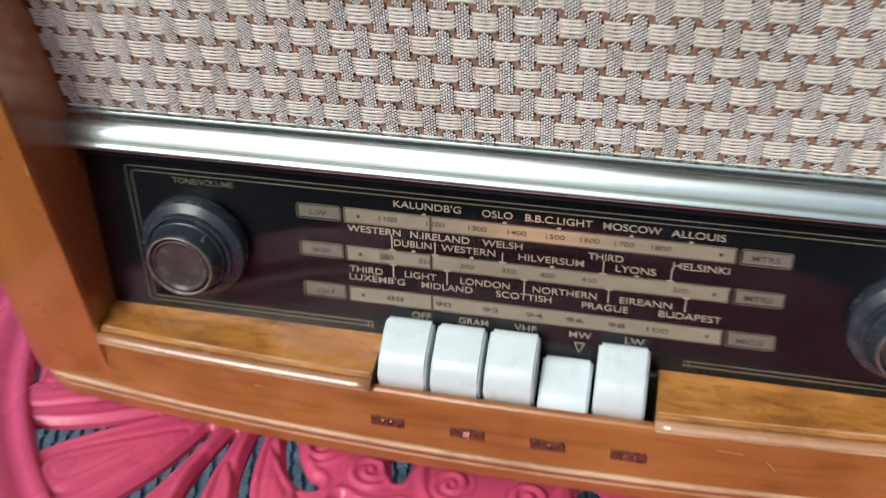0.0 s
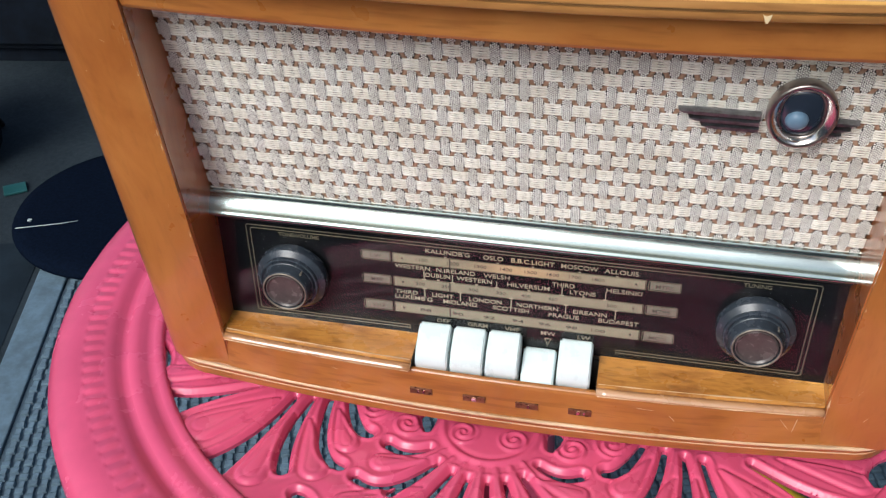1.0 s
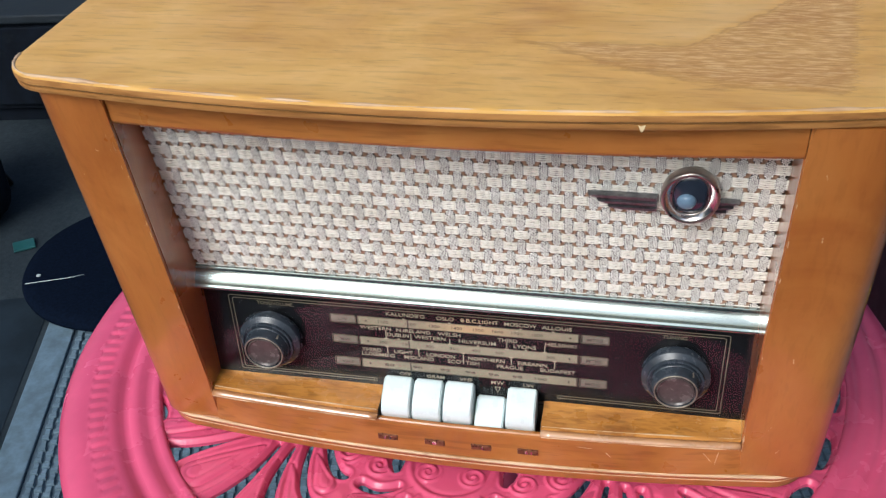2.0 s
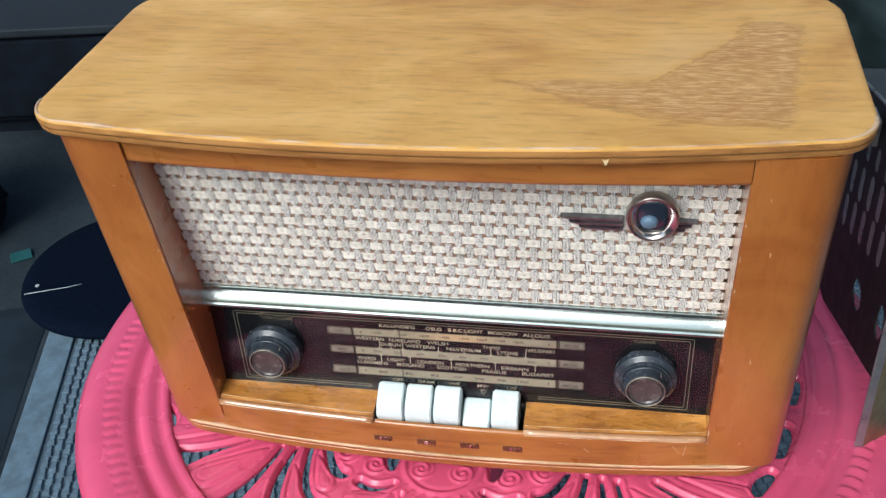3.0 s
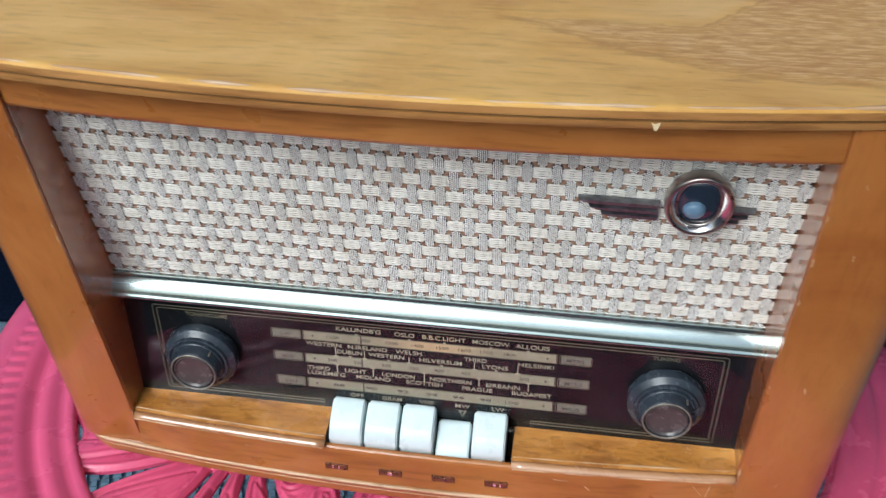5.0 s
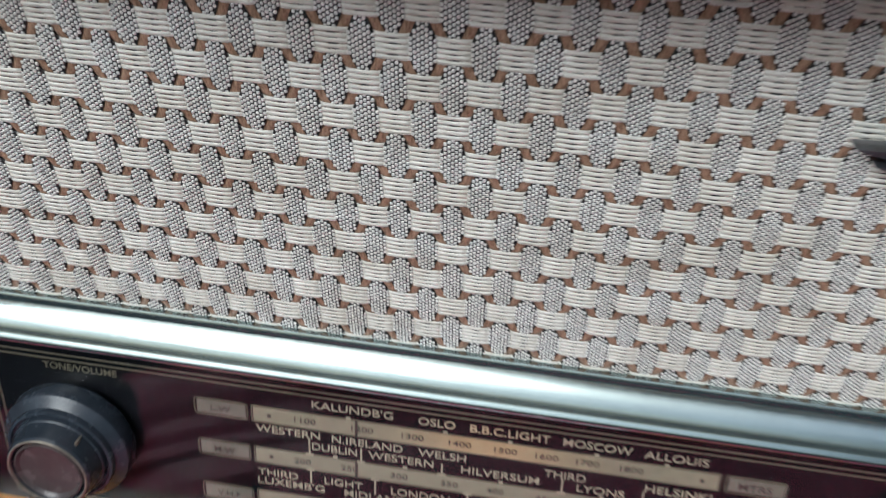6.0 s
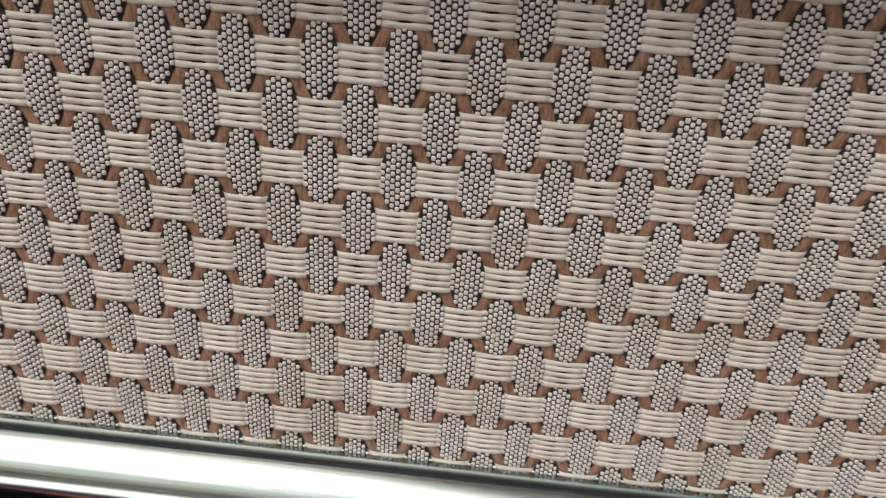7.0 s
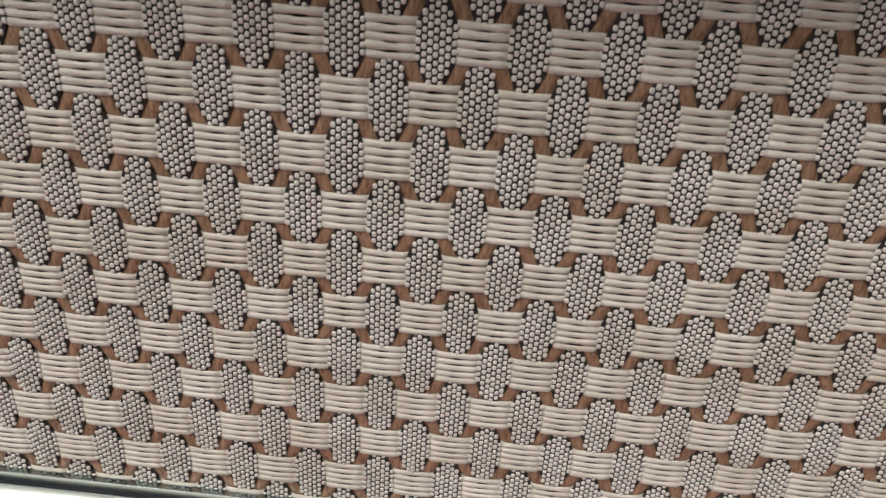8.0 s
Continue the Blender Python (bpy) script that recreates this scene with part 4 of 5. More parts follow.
# a band of close curved bumps is stamped round the rim
SPANS, FINE = 180, 8
crown = RIM[11:15]
band_r = [0.3375, 0.3410, 0.3440, 0.3470, 0.3486, 0.3495, 0.3503, 0.3515, 0.3535, 0.3560, 0.3585, 0.3605, 0.3617, 0.3626, 0.3640, 0.3665]
fine_rim = RIM[:11] + [(r, float(np.interp(r, [c[0] for c in crown], [c[1] for c in crown]))) for r in band_r] + RIM[14:]
rings = []
for r, z in fine_rim:
    ring, q = [], 1.02 * r + 0.0045 * min(1.0, max(0.0, (r - 0.345) / 0.035))
    u = (r - 0.3560) / 0.0066
    for k in range(SPANS * FINE):
        a = 2 * math.pi * k / (SPANS * FINE)
        saw = (SPANS * a / (2 * math.pi) + 0.10 * u * u) % 1.0
        step = min(1.0, saw / 0.70) if saw < 0.72 else (1 - saw) / 0.28
        lift = 0.0021 * (1 - u * u) ** 0.35 * (step - 0.55) if abs(u) < 1 else 0.0
        ring.append((q * math.cos(a), q * math.sin(a), z + lift + 0.0006 * noise.noise((9 * r * math.cos(a), 9 * r * math.sin(a), 60 * r))))
    rings.append(ring)
rim = solid("rim", *loft(rings, True, False), PINK, table, "broad moulded pink rim with stamped bumps", True)


# the pierced top: openings are bent tapering strokes in the plan, the same on all four sides
# start, middle, end, and the width at each
OPENINGS = [((-0.2993, 0.1074), (-0.297, 0.094), (-0.2939, 0.0798), 0.006, 0.008, 0.006), ((-0.2860, 0.0465), (-0.283, 0.033), (-0.2790, 0.0195), 0.011, 0.014, 0.011), ((-0.2725, -0.005), (-0.2665, -0.016), (-0.2620, -0.025), 0.007, 0.014, 0.006), ((-0.241, -0.059), (-0.215, -0.0465), (-0.183, -0.030), 0.025, 0.008, 0.002),
            ((-0.189, -0.108), (-0.168, -0.076), (-0.152, -0.035), 0.023, 0.0075, 0.002), ((-0.139, -0.099), (-0.1435, -0.070), (-0.139, -0.034), 0.007, 0.0062, 0.001),
            ((-0.1015, -0.0895), (-0.119, -0.073), (-0.126, -0.032), 0.0045, 0.0045, 0.0025), ((-0.0905, -0.0585), (-0.101, -0.051), (-0.111, -0.030), 0.006, 0.006, 0.0035),
            ((-0.0745, -0.0655), (-0.061, -0.0690), (-0.046, -0.064), 0.005, 0.0038, 0.001), ((-0.089, -0.0965), (-0.066, -0.0985), (-0.041, -0.077), 0.0038, 0.0032, 0.001),
            ((-0.123, -0.117), (-0.118, -0.119), (-0.112, -0.123), 0.006, 0.007, 0.006), ((-0.0525, -0.036), (-0.052, -0.042), (-0.0515, -0.0475), 0.010, 0.007, 0.003)]
# leaf lobes: round end, tip, width
LOBES = [((-0.250, -0.030), (-0.200, -0.021), 0.020), ((-0.207, -0.074), (-0.163, -0.040), 0.030), ((-0.158, -0.106), (-0.147, -0.052), 0.024), ((-0.118, -0.095), (-0.134, -0.055), 0.022),
         ((-0.1025, -0.070), (-0.117, -0.042), 0.019), ((-0.075, -0.082), (-0.045, -0.076), 0.017), ((-0.088, -0.119), (-0.044, -0.098), 0.022)]
SCROLLS = [((-0.065, -0.047), 0.0135, 1), ((-0.091, -0.036), 0.0140, -1), ((-0.0255, -0.049), 0.0120, 1)]
ROSE = np.array(plan(-0.0075, -0.040))


def taper_gap(p, a, wa, b, wb):
    """Distance to a straight piece whose width runs from wa to wb."""
    ab = b - a
    s = np.clip(((p - a) @ ab) / (ab @ ab), 0, 1)
    off = p - a - s[:, None] * ab
    return np.hypot(off[:, 0], off[:, 1]) - (wa + (wb - wa) * s) / 2


def stroke_gap(p, a, m, b, wa, wm, wb):
    """Distance from points p to a bent tapering stroke, negative inside it."""
    a, m, b = (np.array(plan(*q)) for q in (a, m, b))
    c = 2 * m - (a + b) / 2
    d = np.full(len(p), 1.0)
    last = None
    for k in range(13):
        f = k / 12
        q = (1 - f) ** 2 * a + 2 * f * (1 - f) * c + f * f * b
        w = wa * (1 - f) * (1 - 2 * f) + wm * 4 * f * (1 - f) + wb * f * (2 * f - 1)
        if last:
            d = np.minimum(d, taper_gap(p, *last, q, w))
        last = (q, w)
    return d - 0.0009


def casting(p):
    """Openings and relief of the pierced top at points p of its plan."""
    fold = np.stack([-np.abs(p[:, 0] - PATTERN.x + TC.x), -np.abs(p[:, 1])], 1)
    gap = np.full(len(p), 1.0)
    for spec in OPENINGS:
        gap = np.minimum(gap, stroke_gap(fold, *spec))
    rel = fold - ROSE
    rel[:, 0] = fold[:, 0]
    far, turn = np.hypot(rel[:, 0], rel[:, 1]), np.degrees(np.arctan2(-rel[:, 0], -rel[:, 1]))
    for a in (8, 22, 37):
        d = np.array((-math.sin(radians(a)), -math.cos(radians(a))))
        gap = np.minimum(gap, taper_gap(rel, 0.050 * d, 0.0030, 0.092 * d, 0.0062))
    h = 0.0028 * (1 - np.exp(-np.maximum(gap, 0) / 0.010)) + 0.0014 * np.exp(-((gap - 0.0036) / 0.0016) ** 2)
    h -= 0.0018 * np.clip(1 - gap / 0.0030, 0, 1) ** 2
    for a, b, w in LOBES:
        a, b = np.array(plan(*a)), np.array(plan(*b))
        ab = b - a
        s = np.clip(((fold - a) @ ab) / (ab @ ab), 0, 1)
        off = np.hypot(*(fold - a - s[:, None] * ab).T) - w / 2 * (1 - 0.85 * s ** 1.2)
        inner = -off / (w / 2)
        h += 0.0016 * np.clip(inner * 2.2, 0, 1) ** 0.6 - 0.0012 * np.exp(-(off / 0.0016) ** 2) - 0.0007 * np.exp(-((off + 0.26 * w) / 0.0013) ** 2)
    disc = np.clip((0.0385 - far) / 0.0025, 0, 1)
    h = h * (1 - disc) + disc * (0.0030 + 0.0009 * np.exp(-((far - 0.0345) / 0.0018) ** 2) - 0.0010 * np.exp(-((far - 0.0305) / 0.0016) ** 2))
    bars = np.clip((far - 0.037) / 0.004, 0, 1) * np.clip((0.075 - far) / 0.03, 0, 1) * (turn < 46)
    h += 0.0015 * bars * np.maximum(0, np.cos(np.radians((turn - 1) * 360 / 14.5))) ** 0.7
    for c, radius, way in SCROLLS:
        c = np.array(plan(*c))
        v = fold - c
        r, a = np.hypot(v[:, 0], v[:, 1]), np.arctan2(v[:, 1], v[:, 0])
        coil = np.clip((radius - r) / 0.002, 0, 1)
        h += coil * (0.0010 * np.cos(2 * math.pi * r / 0.0058 - way * a) + 0.0008)
    return gap, h


PITCH, REACH = 0.0011, 0.3136
axis_x = np.arange(-0.316, 0.316, PITCH)
axis_y = np.concatenate([np.arange(-0.316, 0.010, PITCH), np.arange(0.010, 0.320, 0.004)])
gx, gy = np.meshgrid(axis_x, axis_y, indexing="ij")
flat_p = np.stack([gx.ravel(), gy.ravel()], 1)


def clear(p):
    g, h = casting(p)
    return np.minimum(g, REACH - np.hypot(p[:, 0], p[:, 1])), h


free, _ = clear(flat_p)
for _ in range(2):
    low = np.nonzero((free < 0) & (free > -0.006))[0]
    e = 0.0003
    q = flat_p[low]
    here = clear(q)[0]
    slope = np.stack([clear(q + (e, 0))[0] - clear(q - (e, 0))[0], clear(q + (0, e))[0] - clear(q - (0, e))[0]], 1) / (2 * e)
    slope /= np.maximum(np.linalg.norm(slope, axis=1), 0.5)[:, None]
    flat_p[low] = q - slope * np.minimum(here, 0)[:, None] * 1.0
_, rise = clear(flat_p)
ids = np.arange(len(flat_p)).reshape(len(axis_x), len(axis_y))
quads = np.stack([ids[:-1, :-1], ids[1:, :-1], ids[1:, 1:], ids[:-1, 1:]], -1).reshape(-1, 4)
quads = quads[(free[quads] > 0).any(1)]
used, back_to = np.unique(quads, return_inverse=True)
quads = back_to.reshape(-1, 4)
top_v = np.column_stack([flat_p[used], rise[used] - 0.0015])
edge_count = {}
for f in quads.tolist():
    for k in range(4):
        edge_count[(f[k], f[(k + 1) % 4])] = 1
rims = [(a, b) for a, b in edge_count if (b, a) not in edge_count]
under = {}
verts = top_v.tolist()
for a, b in rims:
    for k in (a, b):
        if k not in under:
            under[k] = len(verts)
            verts += [verts[k], (verts[k][0], verts[k][1], -0.0065)]
faces = quads.tolist() + [(under[b], under[a], under[a] + 1, under[b] + 1) for a, b in rims]
solid("pierced_top", verts, faces, PINK, table, "pierced cast top with leaves and scrolls", True)
# stem and feet of the table
part("stem", as_bm(*loft(lathe([(0.030, -0.012), (0.034, -0.05), (0.022, -0.10), (0.026, -0.20), (0.020, -0.30), (0.034, -0.34), (0.024, -0.37)], 20))), PINK, table, "pink cast stem", True)
for k in range(3):
    a = radians(100 + 120 * k)
    pts = [(math.cos(a) * r, math.sin(a) * r, z) for r, z in ((0.01, -0.335), (0.08, -0.355), (0.15, -0.400), (0.21, -0.440), (0.25, -0.446))]
    part("foot", as_bm(*tube(pts, 0.013, 8)), PINK, table, "", True)
part("spider", one_box(-0.29, 0.29, -0.012, 0.012, -0.024, -0.0125), PINK, table)
part("spider", one_box(-0.012, 0.012, -0.29, 0.29, -0.0365, -0.0245), PINK, table)

# ---- black perforated panel that stands on the table's edge ----
P0, P1 = Vector((0.3375, 0.0455)), Vector((0.3375, 0.3255))
run = (P1 - P0)
panel = thing("chassis_panel", (P0.x, P0.y, TOP + 0.003), "black perforated steel chassis panel with tarnished front flange", "metal panel")
LONG = run.length


def slot(cx, cz, w, h):
    n = 6
    up = [(cx + w / 2 * math.cos(math.pi * k / n), cz + h / 2 - w / 2 + w / 2 * math.sin(math.pi * k / n)) for k in range(n + 1)]
    low = [(cx - w / 2 * math.cos(math.pi * k / n), cz - h / 2 + w / 2 - w / 2 * math.sin(math.pi * k / n)) for k in range(n + 1)]
    return up + low


def oval(cx, cz, w, h):
    return [(cx + w / 2 * math.cos(math.pi * k / 10), cz + h / 2 * math.sin(math.pi * k / 10)) for k in range(20)]


holes = [[(0.0, 0.080), (0.20, 0.008), (LONG, 0.008), (LONG, 0.196), (0.0, 0.262)]]
louvres = []
for k in range(8):
    s = 0.017 + 0.0325 * k
    louvres.append((s, 0.2215 - 0.31 * s, 0.0120, 0.033))
    if k >= 1:
        louvres.append((s + 0.004, 0.1880 - 0.34 * s, 0.0120, 0.033))
    louvres.append((s - 0.001, 0.2490 - 0.26 * s, 0.0100, 0.020))
holes += [oval(0.091, 0.097, 0.034, 0.027), oval(0.014, 0.1270, 0.022, 0.032)]
STAND = Matrix(((run.x / LONG, 0, run.y / LONG, 0), (run.y / LONG, 0, -run.x / LONG, 0), (0, 1, 0, 0), (0, 0, 0, 1)))
flat_shape("perforated_sheet", holes, 0.0016, BLACK, panel, STAND, "black sheet with rows of slots")
for s, z, w, h in louvres:
    hole = slot(s, z, w, h)
    rise = [[STAND @ Vector((a, c, d)) for a, c in ring] for ring, d in ((hole, -0.0010), (slot(s, z, w * 0.98, h), 0.0012), (slot(s - 0.001, z - 0.001, w * 0.62, h * 0.86), 0.0026))]
    part("louvre", as_bm(*loft([[tuple(p) for p in ring] for ring in rise])), LOUVRE, panel)
part("flange_edge", one_box(-0.0010, 0.0058, -0.0016, 0.0006, 0.0002, 0.2870, bevel=0.0004), STEEL, panel, "bare grey steel edge")
TURNED = pose(0.0058, 0.0005, 0, 0, 0, 38)
bm = one_box(0.0, 0.0530, -0.0012, 0.0010, 0.0005, 0.2870, bevel=0.0008)
bm.transform(TURNED)
part("front_flange", bm, TARNISH, panel, "tarnished brass-brown flange")
for u, z in ((0.0290, 0.030), (0.0360, 0.104), (0.0290, 0.180), (0.0360, 0.250)):
    bm = as_bm(*loft(knob_turn(lathe([(0.0030, 0), (0.0028, 0.0012), (0.0012, 0.0016)], 12), u, -0.0013, z)))
    bm.transform(TURNED)
    part("screw", bm, BRASS_DULL, panel, "", True)
part("top_plate", as_bm(*loft([[(0.004, 0.000, 0.2880 + d), (0.150, 0.000, 0.2890 + d), (0.150, 0.280, 0.2255 + d), (0.004, 0.280, 0.2235 + d)] for d in (0.0, 0.0025)])), DARK_PLATE, panel, "dark grey steel top plate")
part("top_bend", as_bm(*loft([[(-0.0008, y, 0.2605 - 0.230 * y), (0.0008, y, 0.2605 - 0.230 * y), (0.0060, y, 0.2875 - 0.230 * y), (0.0040, y, 0.2875 - 0.230 * y)] for y in (0.001, 0.279)])), BLACK, panel, "bent upper edge of the sheet")
part("top_edge", as_bm(*tube([(0.004, 0.001, 0.2900), (0.004, 0.279, 0.2255)], 0.0016, 6)), STEEL, panel, "bare steel edge", True)
part("corner_bracket", one_box(-0.006, -0.001, 0.124, 0.152, 0.226, 0.2500, bevel=0.001), STEEL, panel)

# ---- ground and what stands about ----
m = Nodes("paving", 0.85, spec=0.15)
at = m.coords()
base = m.ramp(m.noise(at, 3.0, 6, 0.65), (0.3, (0.014, 0.022, 0.030)), (0.7, (0.038, 0.053, 0.065)))
m.set("Base Color", m.mix(0.5, base, m.ramp(m.noise(at, 90, 3), (0.3, (0.5, 0.5, 0.5)), (0.7, (1, 1, 1))), "MULTIPLY"))
m.bump(m.noise(at, 120, 4), 0.4, 0.003)
PAVING = m.mat
ground = solid("ground", [(-60, -60, 0), (60, -60, 0), (60, 60, 0), (-60, 60, 0)], [(0, 1, 2, 3)], PAVING)
tagged(ground, "grey-blue paved ground", "ground", kind="structure")

MATS = paint("woven_blue_grey", (0.105, 0.165, 0.215), 0.85, 0.001, (0.065, 0.105, 0.14), 0.0, 40, 0.25)
MAT_DARK = paint("mat_backing", (0.070, 0.110, 0.145), 0.9)
mat = thing("woven_mat", (-0.768, 0.480, 0), "blue-grey coarse woven mat lying on the ground", "mat", turn=16)
part("mat_backing", one_box(0.0, 1.80, -1.1, 0.50, 0.001, 0.003), MAT_DARK, mat)
part("mat_border", one_box(-0.050, -0.001, -1.1, 0.50, 0.001, 0.008, bevel=0.002), MATS, mat, "pale flat border of the mat")
first = part("strand", one_box(-0.0062, 0.0062, -0.0044, 0.0044, 0.003, 0.0080, bevel=0.0014, segments=1), MATS, mat)
cells = [(0.012 + 0.0145 * i, -1.09 + 0.0118 * j, (i + j) % 2) for i in range(122) for j in range(132)]
cells.sort(key=lambda p: (p[0] - 0.08) ** 2 + (p[1] - 0.02) ** 2)
bits = [(-0.0062, -0.0044), (0.0062, -0.0044), (0.0062, 0.0044), (-0.0062, 0.0044)]
far_v, far_f = [], []
for n, (x, y, up) in enumerate(cells):
    if n < 280:
        ob = first if n == 0 else new("strand", first.data)
        ob.parent, ob.matrix_basis = mat, pose(x, y, 0.0 if up else -0.0012, 0, 0, 0 if up else 90)
    else:
        b = len(far_v)
        ring = bits if up else [(-d, c) for c, d in bits]
        far_v += [(x + c, y + d, 0.003) for c, d in ring] + [(x + 0.8 * c, y + 0.8 * d, 0.008 - 0.0012 * (not up)) for c, d in ring]
        far_f += [(b + 4, b + 5, b + 6, b + 7)] + [(b + k, b + (k + 1) % 4, b + 4 + (k + 1) % 4, b + 4 + k) for k in range(4)]
rest = solid("strand_rest", far_v, far_f, MATS, mat)
rest["kind"] = "stuff"

TARP = paint("dark_blue_sheet", (0.013, 0.022, 0.032), 0.75, 0.002, (0.024, 0.036, 0.046), 0.0, 12, 0.3, 0.15)
sheet = thing("ground_sheet", (-0.990, 0.276, 0), "dark blue plastic sheet spread on the ground", "sheet", turn=16, size=0.96)
part("sheet", one_box(-0.60, 0.215, -0.9, 0.42, 0.0004, 0.0009), TARP, sheet)
for x, y, w in ((0.10, 0.26, 0.022), (0.085, 0.235, 0.012), (0.03, 0.10, 0.010)):
    part("paper_scrap", one_box(x, x + w, y, y + 0.7 * w, 0.002, 0.004), PALE, sheet, "torn white paper scrap")

pad = thing("seat_cushion", (-0.780, 0.815, 0.0085), "flat round dark navy cushion lying on the ground", "cushion", size=1.07)
part("cushion", as_bm(*loft(lathe([(0.02, 0.0), (0.178, 0.001), (0.190, 0.008), (0.191, 0.014), (0.186, 0.021), (0.165, 0.025), (0.10, 0.026), (0.004, 0.026)], 56))), NAVY, pad, "navy cloth cushion", True)
part("loose_thread", as_bm(*tube([(-0.150, -0.105, 0.0252), (-0.130, -0.098, 0.0258), (-0.105, -0.088, 0.0258), (-0.085, -0.080, 0.0258), (-0.062, -0.068, 0.0258)], 0.0008, 5)), PALE, pad, "pale loose thread on the cushion", True)
part("lint", one_box(-0.141, -0.135, -0.084, -0.079, 0.0258, 0.0280), PALE, pad)

SLATE = paint("slate_top", (0.016, 0.023, 0.031), 0.65, 0.0, (0.024, 0.032, 0.040), 0.0, 18, 0.2, 0.2)
stand = thing("low_cabinet", (-0.995, 1.414, 0), "dark low cabinet with a slate-grey top", "cabinet", turn=9, size=0.89)
part("plinth", one_box(-0.86, -0.02, 0.02, 0.19, 0.0, 0.04), DUSK, stand)
part("body", one_box(-0.88, 0.0, 0.0, 0.20, 0.041, 0.285, bevel=0.006), DUSK, stand)
for x0, x1 in ((-0.87, -0.445), (-0.435, -0.01)):
    part("door", one_box(x0, x1, -0.014, -0.001, 0.06, 0.275, bevel=0.004), DUSK, stand)
part("top", one_box(-0.90, 0.02, -0.02, 0.22, 0.286, 0.310, bevel=0.005), SLATE, stand, "slate-grey cabinet top")
bag = thing("dark_bag", (-1.27, 0.927, 0), "slumped dark bag on the ground", "bag", turn=-20, size=0.913)
part("body", one_box(-0.15, 0.15, -0.12, 0.12, 0.0, 0.26, bevel=0.06, segments=4), DUSK, bag)
part("strap", as_bm(*tube([(-0.10, 0, 0.255), (-0.07, -0.02, 0.31), (0.0, -0.03, 0.33), (0.07, -0.02, 0.31), (0.10, 0, 0.255)], 0.009, 6)), BLACK, bag, "", True)
pole = thing("folded_stand", (-1.208, 1.077, 0), "dark metal folding stand leaning back", "stand", size=0.906)
part("pole", as_bm(*tube([(0, 0, 0.0), (-0.30, -0.02, 0.62)], 0.014, 8)), BLACK, pole, "", True)
part("clip", as_bm(*tube([(-0.235, -0.016, 0.49), (-0.225, -0.016, 0.465)], 0.019, 8)), STEEL, pole)
board = thing("leaning_board", (-1.189, 2.238, 0), "dark brown wooden board standing upright", "board", turn=-4, size=0.85)
part("board", one_box(-0.11, 0.11, -0.02, 0.02, 0, 0.40, bevel=0.006), MAROON, board)
blue = thing("blue_crate", (-0.828, 2.311, 0), "bright blue plastic crate with openings", "crate", turn=3, size=0.853)
for z in (0.0, 0.10, 0.20):
    part("rail", one_box(-0.31, 0.31, -0.15, -0.135, z, z + 0.055, bevel=0.005), BLUE, blue)
for k in range(6):
    part("rib", one_box(-0.31 + 0.118 * k, -0.28 + 0.118 * k, -0.134, -0.120, 0, 0.25, bevel=0.003), BLUE, blue)
part("back", one_box(-0.31, 0.31, 0.12, 0.15, 0, 0.25, bevel=0.005), BLUE, blue)
part("base", one_box(-0.31, 0.31, -0.118, 0.118, 0, 0.02), BLUE, blue)
slab = thing("pale_plank", (-0.438, 2.361, 0), "pale grey plank lying on the ground", "plank", turn=10, size=0.858)
part("plank", one_box(-0.15, 0.15, -0.04, 0.04, 0, 0.05, bevel=0.006), PALE, slab)
cart = thing("brown_cabinet", (-0.046, 2.509, 0), "brown wooden cabinet standing on the ground", "cabinet", size=0.858)
part("body", one_box(-0.26, 0.26, -0.18, 0.18, 0.0, 0.50, bevel=0.006), wood("cart_wood", (0.20, 0.09, 0.035), (0.14, 0.055, 0.02), (0.08, 0.03, 0.012), ALONG), cart)
for x in (-0.13, 0.13):
    part("door", one_box(x - 0.12, x + 0.12, -0.193, -0.181, 0.03, 0.48, bevel=0.004), MAROON, cart)
pipe = thing("white_pipe", (0.491, 2.269, 0), "white plastic pipe leaning away on the ground", "pipe", size=0.882)
part("pipe", as_bm(*tube([(0.02, 0.0, 0.034), (-0.16, 0.42, 0.16)], 0.034, 12)), PALE, pipe, "", True)
redbox = thing("dark_red_box", (0.543, 2.135, 0), "dark red narrow box with a pale stripe", "box", size=0.88)
part("body", one_box(-0.034, 0.030, -0.06, 0.06, 0.0, 0.46, bevel=0.005), paint("dark_red_card", (0.115, 0.028, 0.024), 0.6, 0.0, None, 0.0, 30, 0.25), redbox)
part("stripe", one_box(0.004, 0.016, -0.0625, -0.0606, 0.01, 0.45), PALE, redbox, "pale stripe on the box")
gas = thing("orange_cylinder", (0.636, 2.150, 0), "orange-red gas cylinder standing upright", "cylinder", size=0.74)
part("body", as_bm(*loft(lathe([(0.02, 0.0), (0.065, 0.008), (0.075, 0.03), (0.075, 0.36), (0.06, 0.41), (0.03, 0.43)], 28))), ORANGE, gas, "", True)
part("valve", as_bm(*loft(lathe([(0.018, 0.428), (0.018, 0.47), (0.006, 0.475)], 12))), STEEL, gas, "", True)
heap = thing("dark_sack", (1.03, 1.86, 0), "dark grey-green crumpled rubble sack", "sack", turn=15, size=1.0)
bm = one_box(-0.36, 0.36, -0.36, 0.36, 0.0, 0.30, bevel=0.10, segments=4)
bmesh.ops.subdivide_edges(bm, edges=bm.edges, cuts=3, use_grid_fill=True)
bm.normal_update()
for v in bm.verts:
    v.co += (0.07 * noise.noise(v.co * 6) + 0.04 * abs(noise.noise(v.co * 15))) * v.normal if v.co.z > 0.05 else Vector((0, 0, 0))
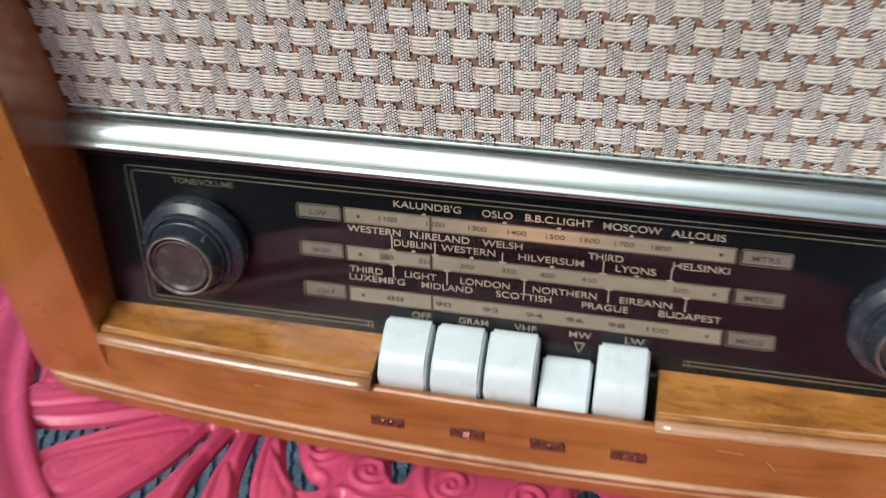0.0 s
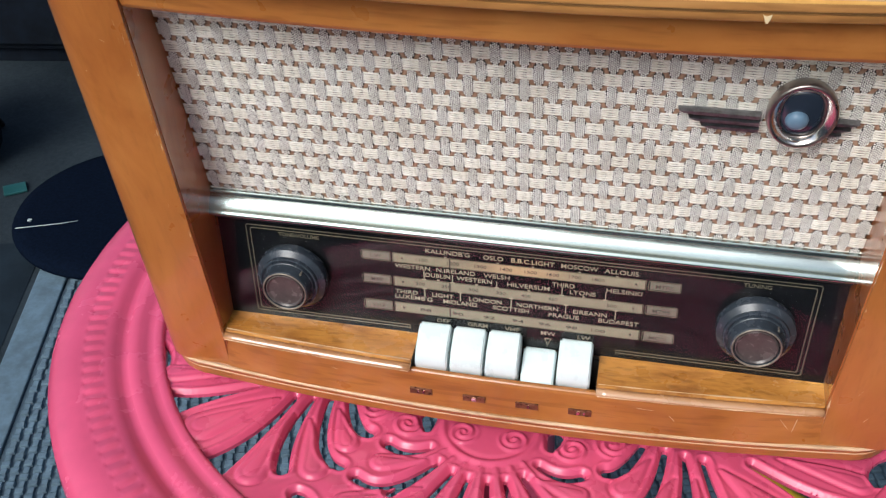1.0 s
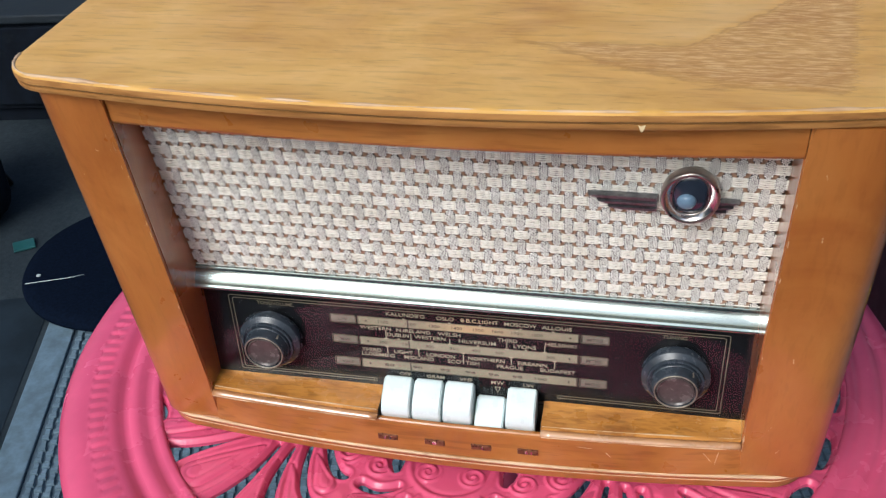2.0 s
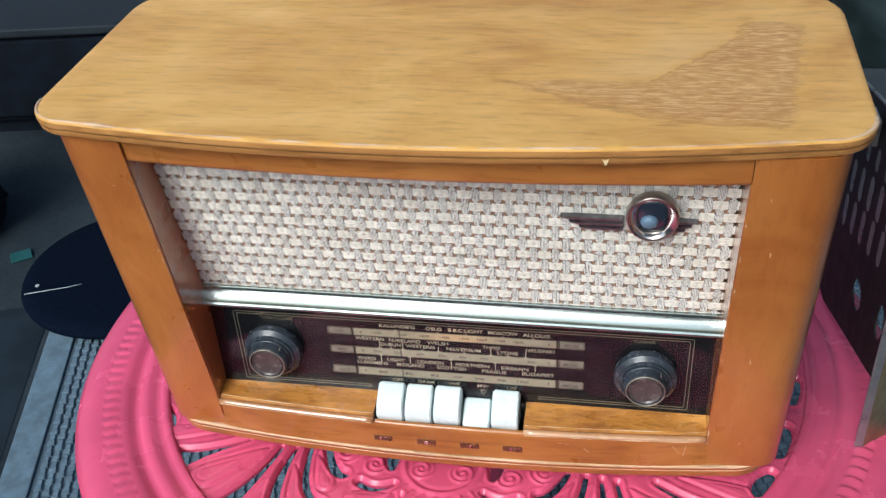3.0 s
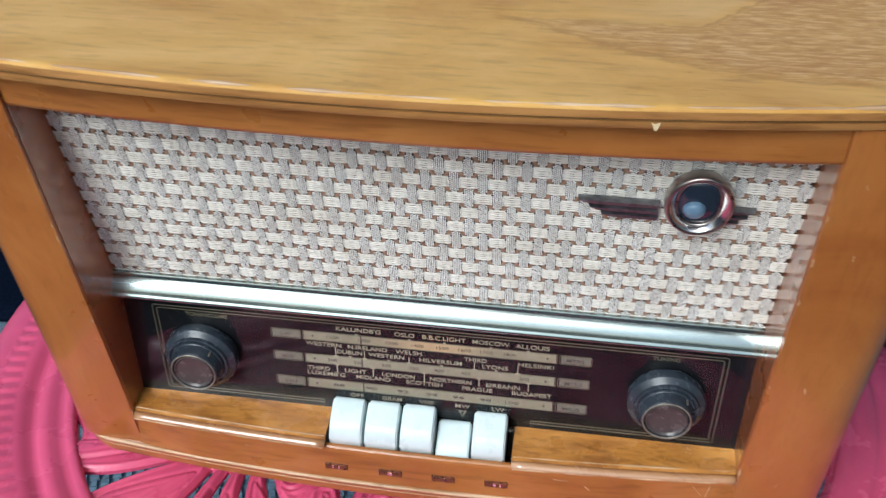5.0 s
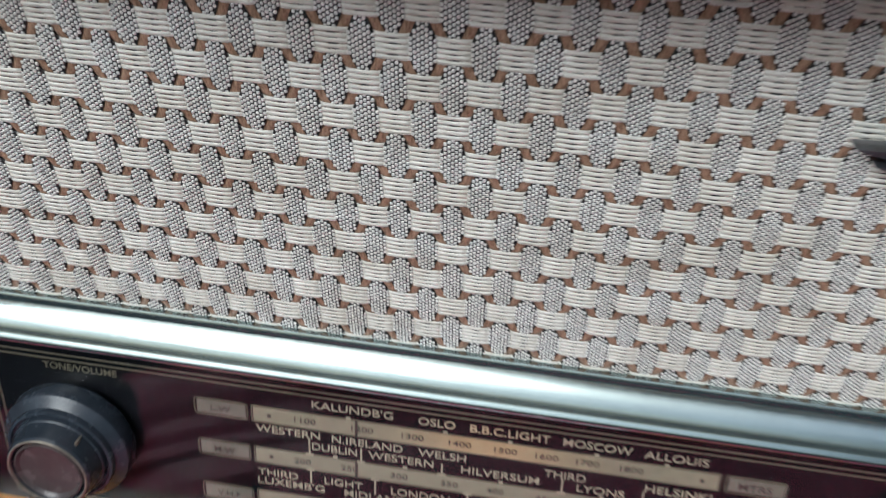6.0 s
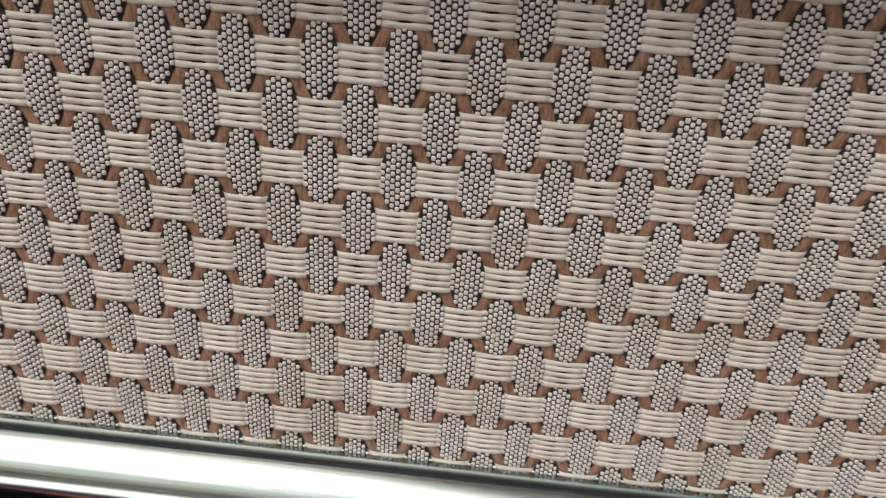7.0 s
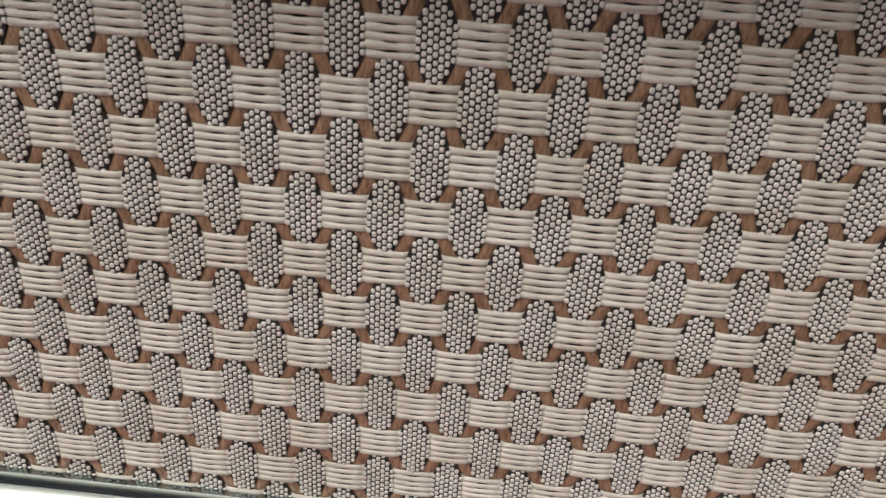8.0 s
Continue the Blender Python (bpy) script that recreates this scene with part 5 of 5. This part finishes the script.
part("sack", bm, paint("dark_green_sheeting", (0.020, 0.033, 0.035), 0.40, 0.004, (0.050, 0.066, 0.066), 0.0, 9, 0.4, 0.35), heap, "", True)
tub = thing("yellow_tub", (0.703, 0.610, 0.009), "round yellow plastic tub standing on the mat", "tub", size=0.98)
part("tub", as_bm(*loft(lathe([(0.08, 0.0), (0.098, 0.004), (0.108, 0.045), (0.113, 0.047), (0.113, 0.052), (0.104, 0.052), (0.094, 0.008), (0.004, 0.007)], 40))), YELLOW, tub, "", True)
hoop = thing("yellow_hoop", (0.396, 0.504, 0.009), "yellow plastic hoop lying on the mat", "hoop", size=0.98)
part("hoop", as_bm(*loft([[((0.17 + 0.010 * math.cos(b)) * math.cos(a), (0.17 + 0.010 * math.cos(b)) * math.sin(a), 0.010 + 0.010 * math.sin(b)) for b in (2 * math.pi * q / 8 for q in range(8))] for a in (2 * math.pi * k / 48 for k in range(49))], True, False)), YELLOW, hoop, "", True)
teal = thing("teal_scrap", (-1.045, 0.862, 0), "small teal plastic scrap on the ground", "scrap", turn=35, size=0.925)
part("scrap", one_box(-0.022, 0.022, -0.018, 0.018, 0.0012, 0.006, bevel=0.001), TEAL, teal)
wall = solid("wall_north", *loft([[(-30, 3.4, 0), (30, 3.4, 0), (30, 3.6, 0), (-30, 3.6, 0)], [(-30, 3.4, 1.9), (30, 3.4, 1.9), (30, 3.6, 1.9), (-30, 3.6, 1.9)]]), GREYWALL)
tagged(wall, "grey rendered yard wall", "wall", kind="structure")
# unseen wall, added to cut sky light and reflections from the right
east_blocker = solid("added_wall_east", *loft([[(1.9, -6, 0), (2.1, -6, 0), (2.1, 1.0, 0), (1.9, 1.0, 0)], [(1.9, -6, 2.8), (2.1, -6, 2.8), (2.1, 1.0, 2.8), (1.9, 1.0, 2.8)]]), GREYWALL)
tagged(east_blocker, "unseen plain grey wall added to darken the right side", "wall", kind="structure")
# unseen slab added overhead so the brass strip reflects darker on the right
overhead_blocker = solid("added_overhead_slab", *loft([[(-0.12, -1.5, 2.50), (1.89, -1.5, 2.50), (1.89, 1.2, 2.50), (-0.12, 1.2, 2.50)], [(-0.12, -1.5, 2.58), (1.89, -1.5, 2.62), (1.89, 1.2, 2.62), (-0.12, 1.2, 2.58)]]), GREYWALL)
tagged(overhead_blocker, "unseen grey slab added overhead to block sky light", "roof", kind="structure")
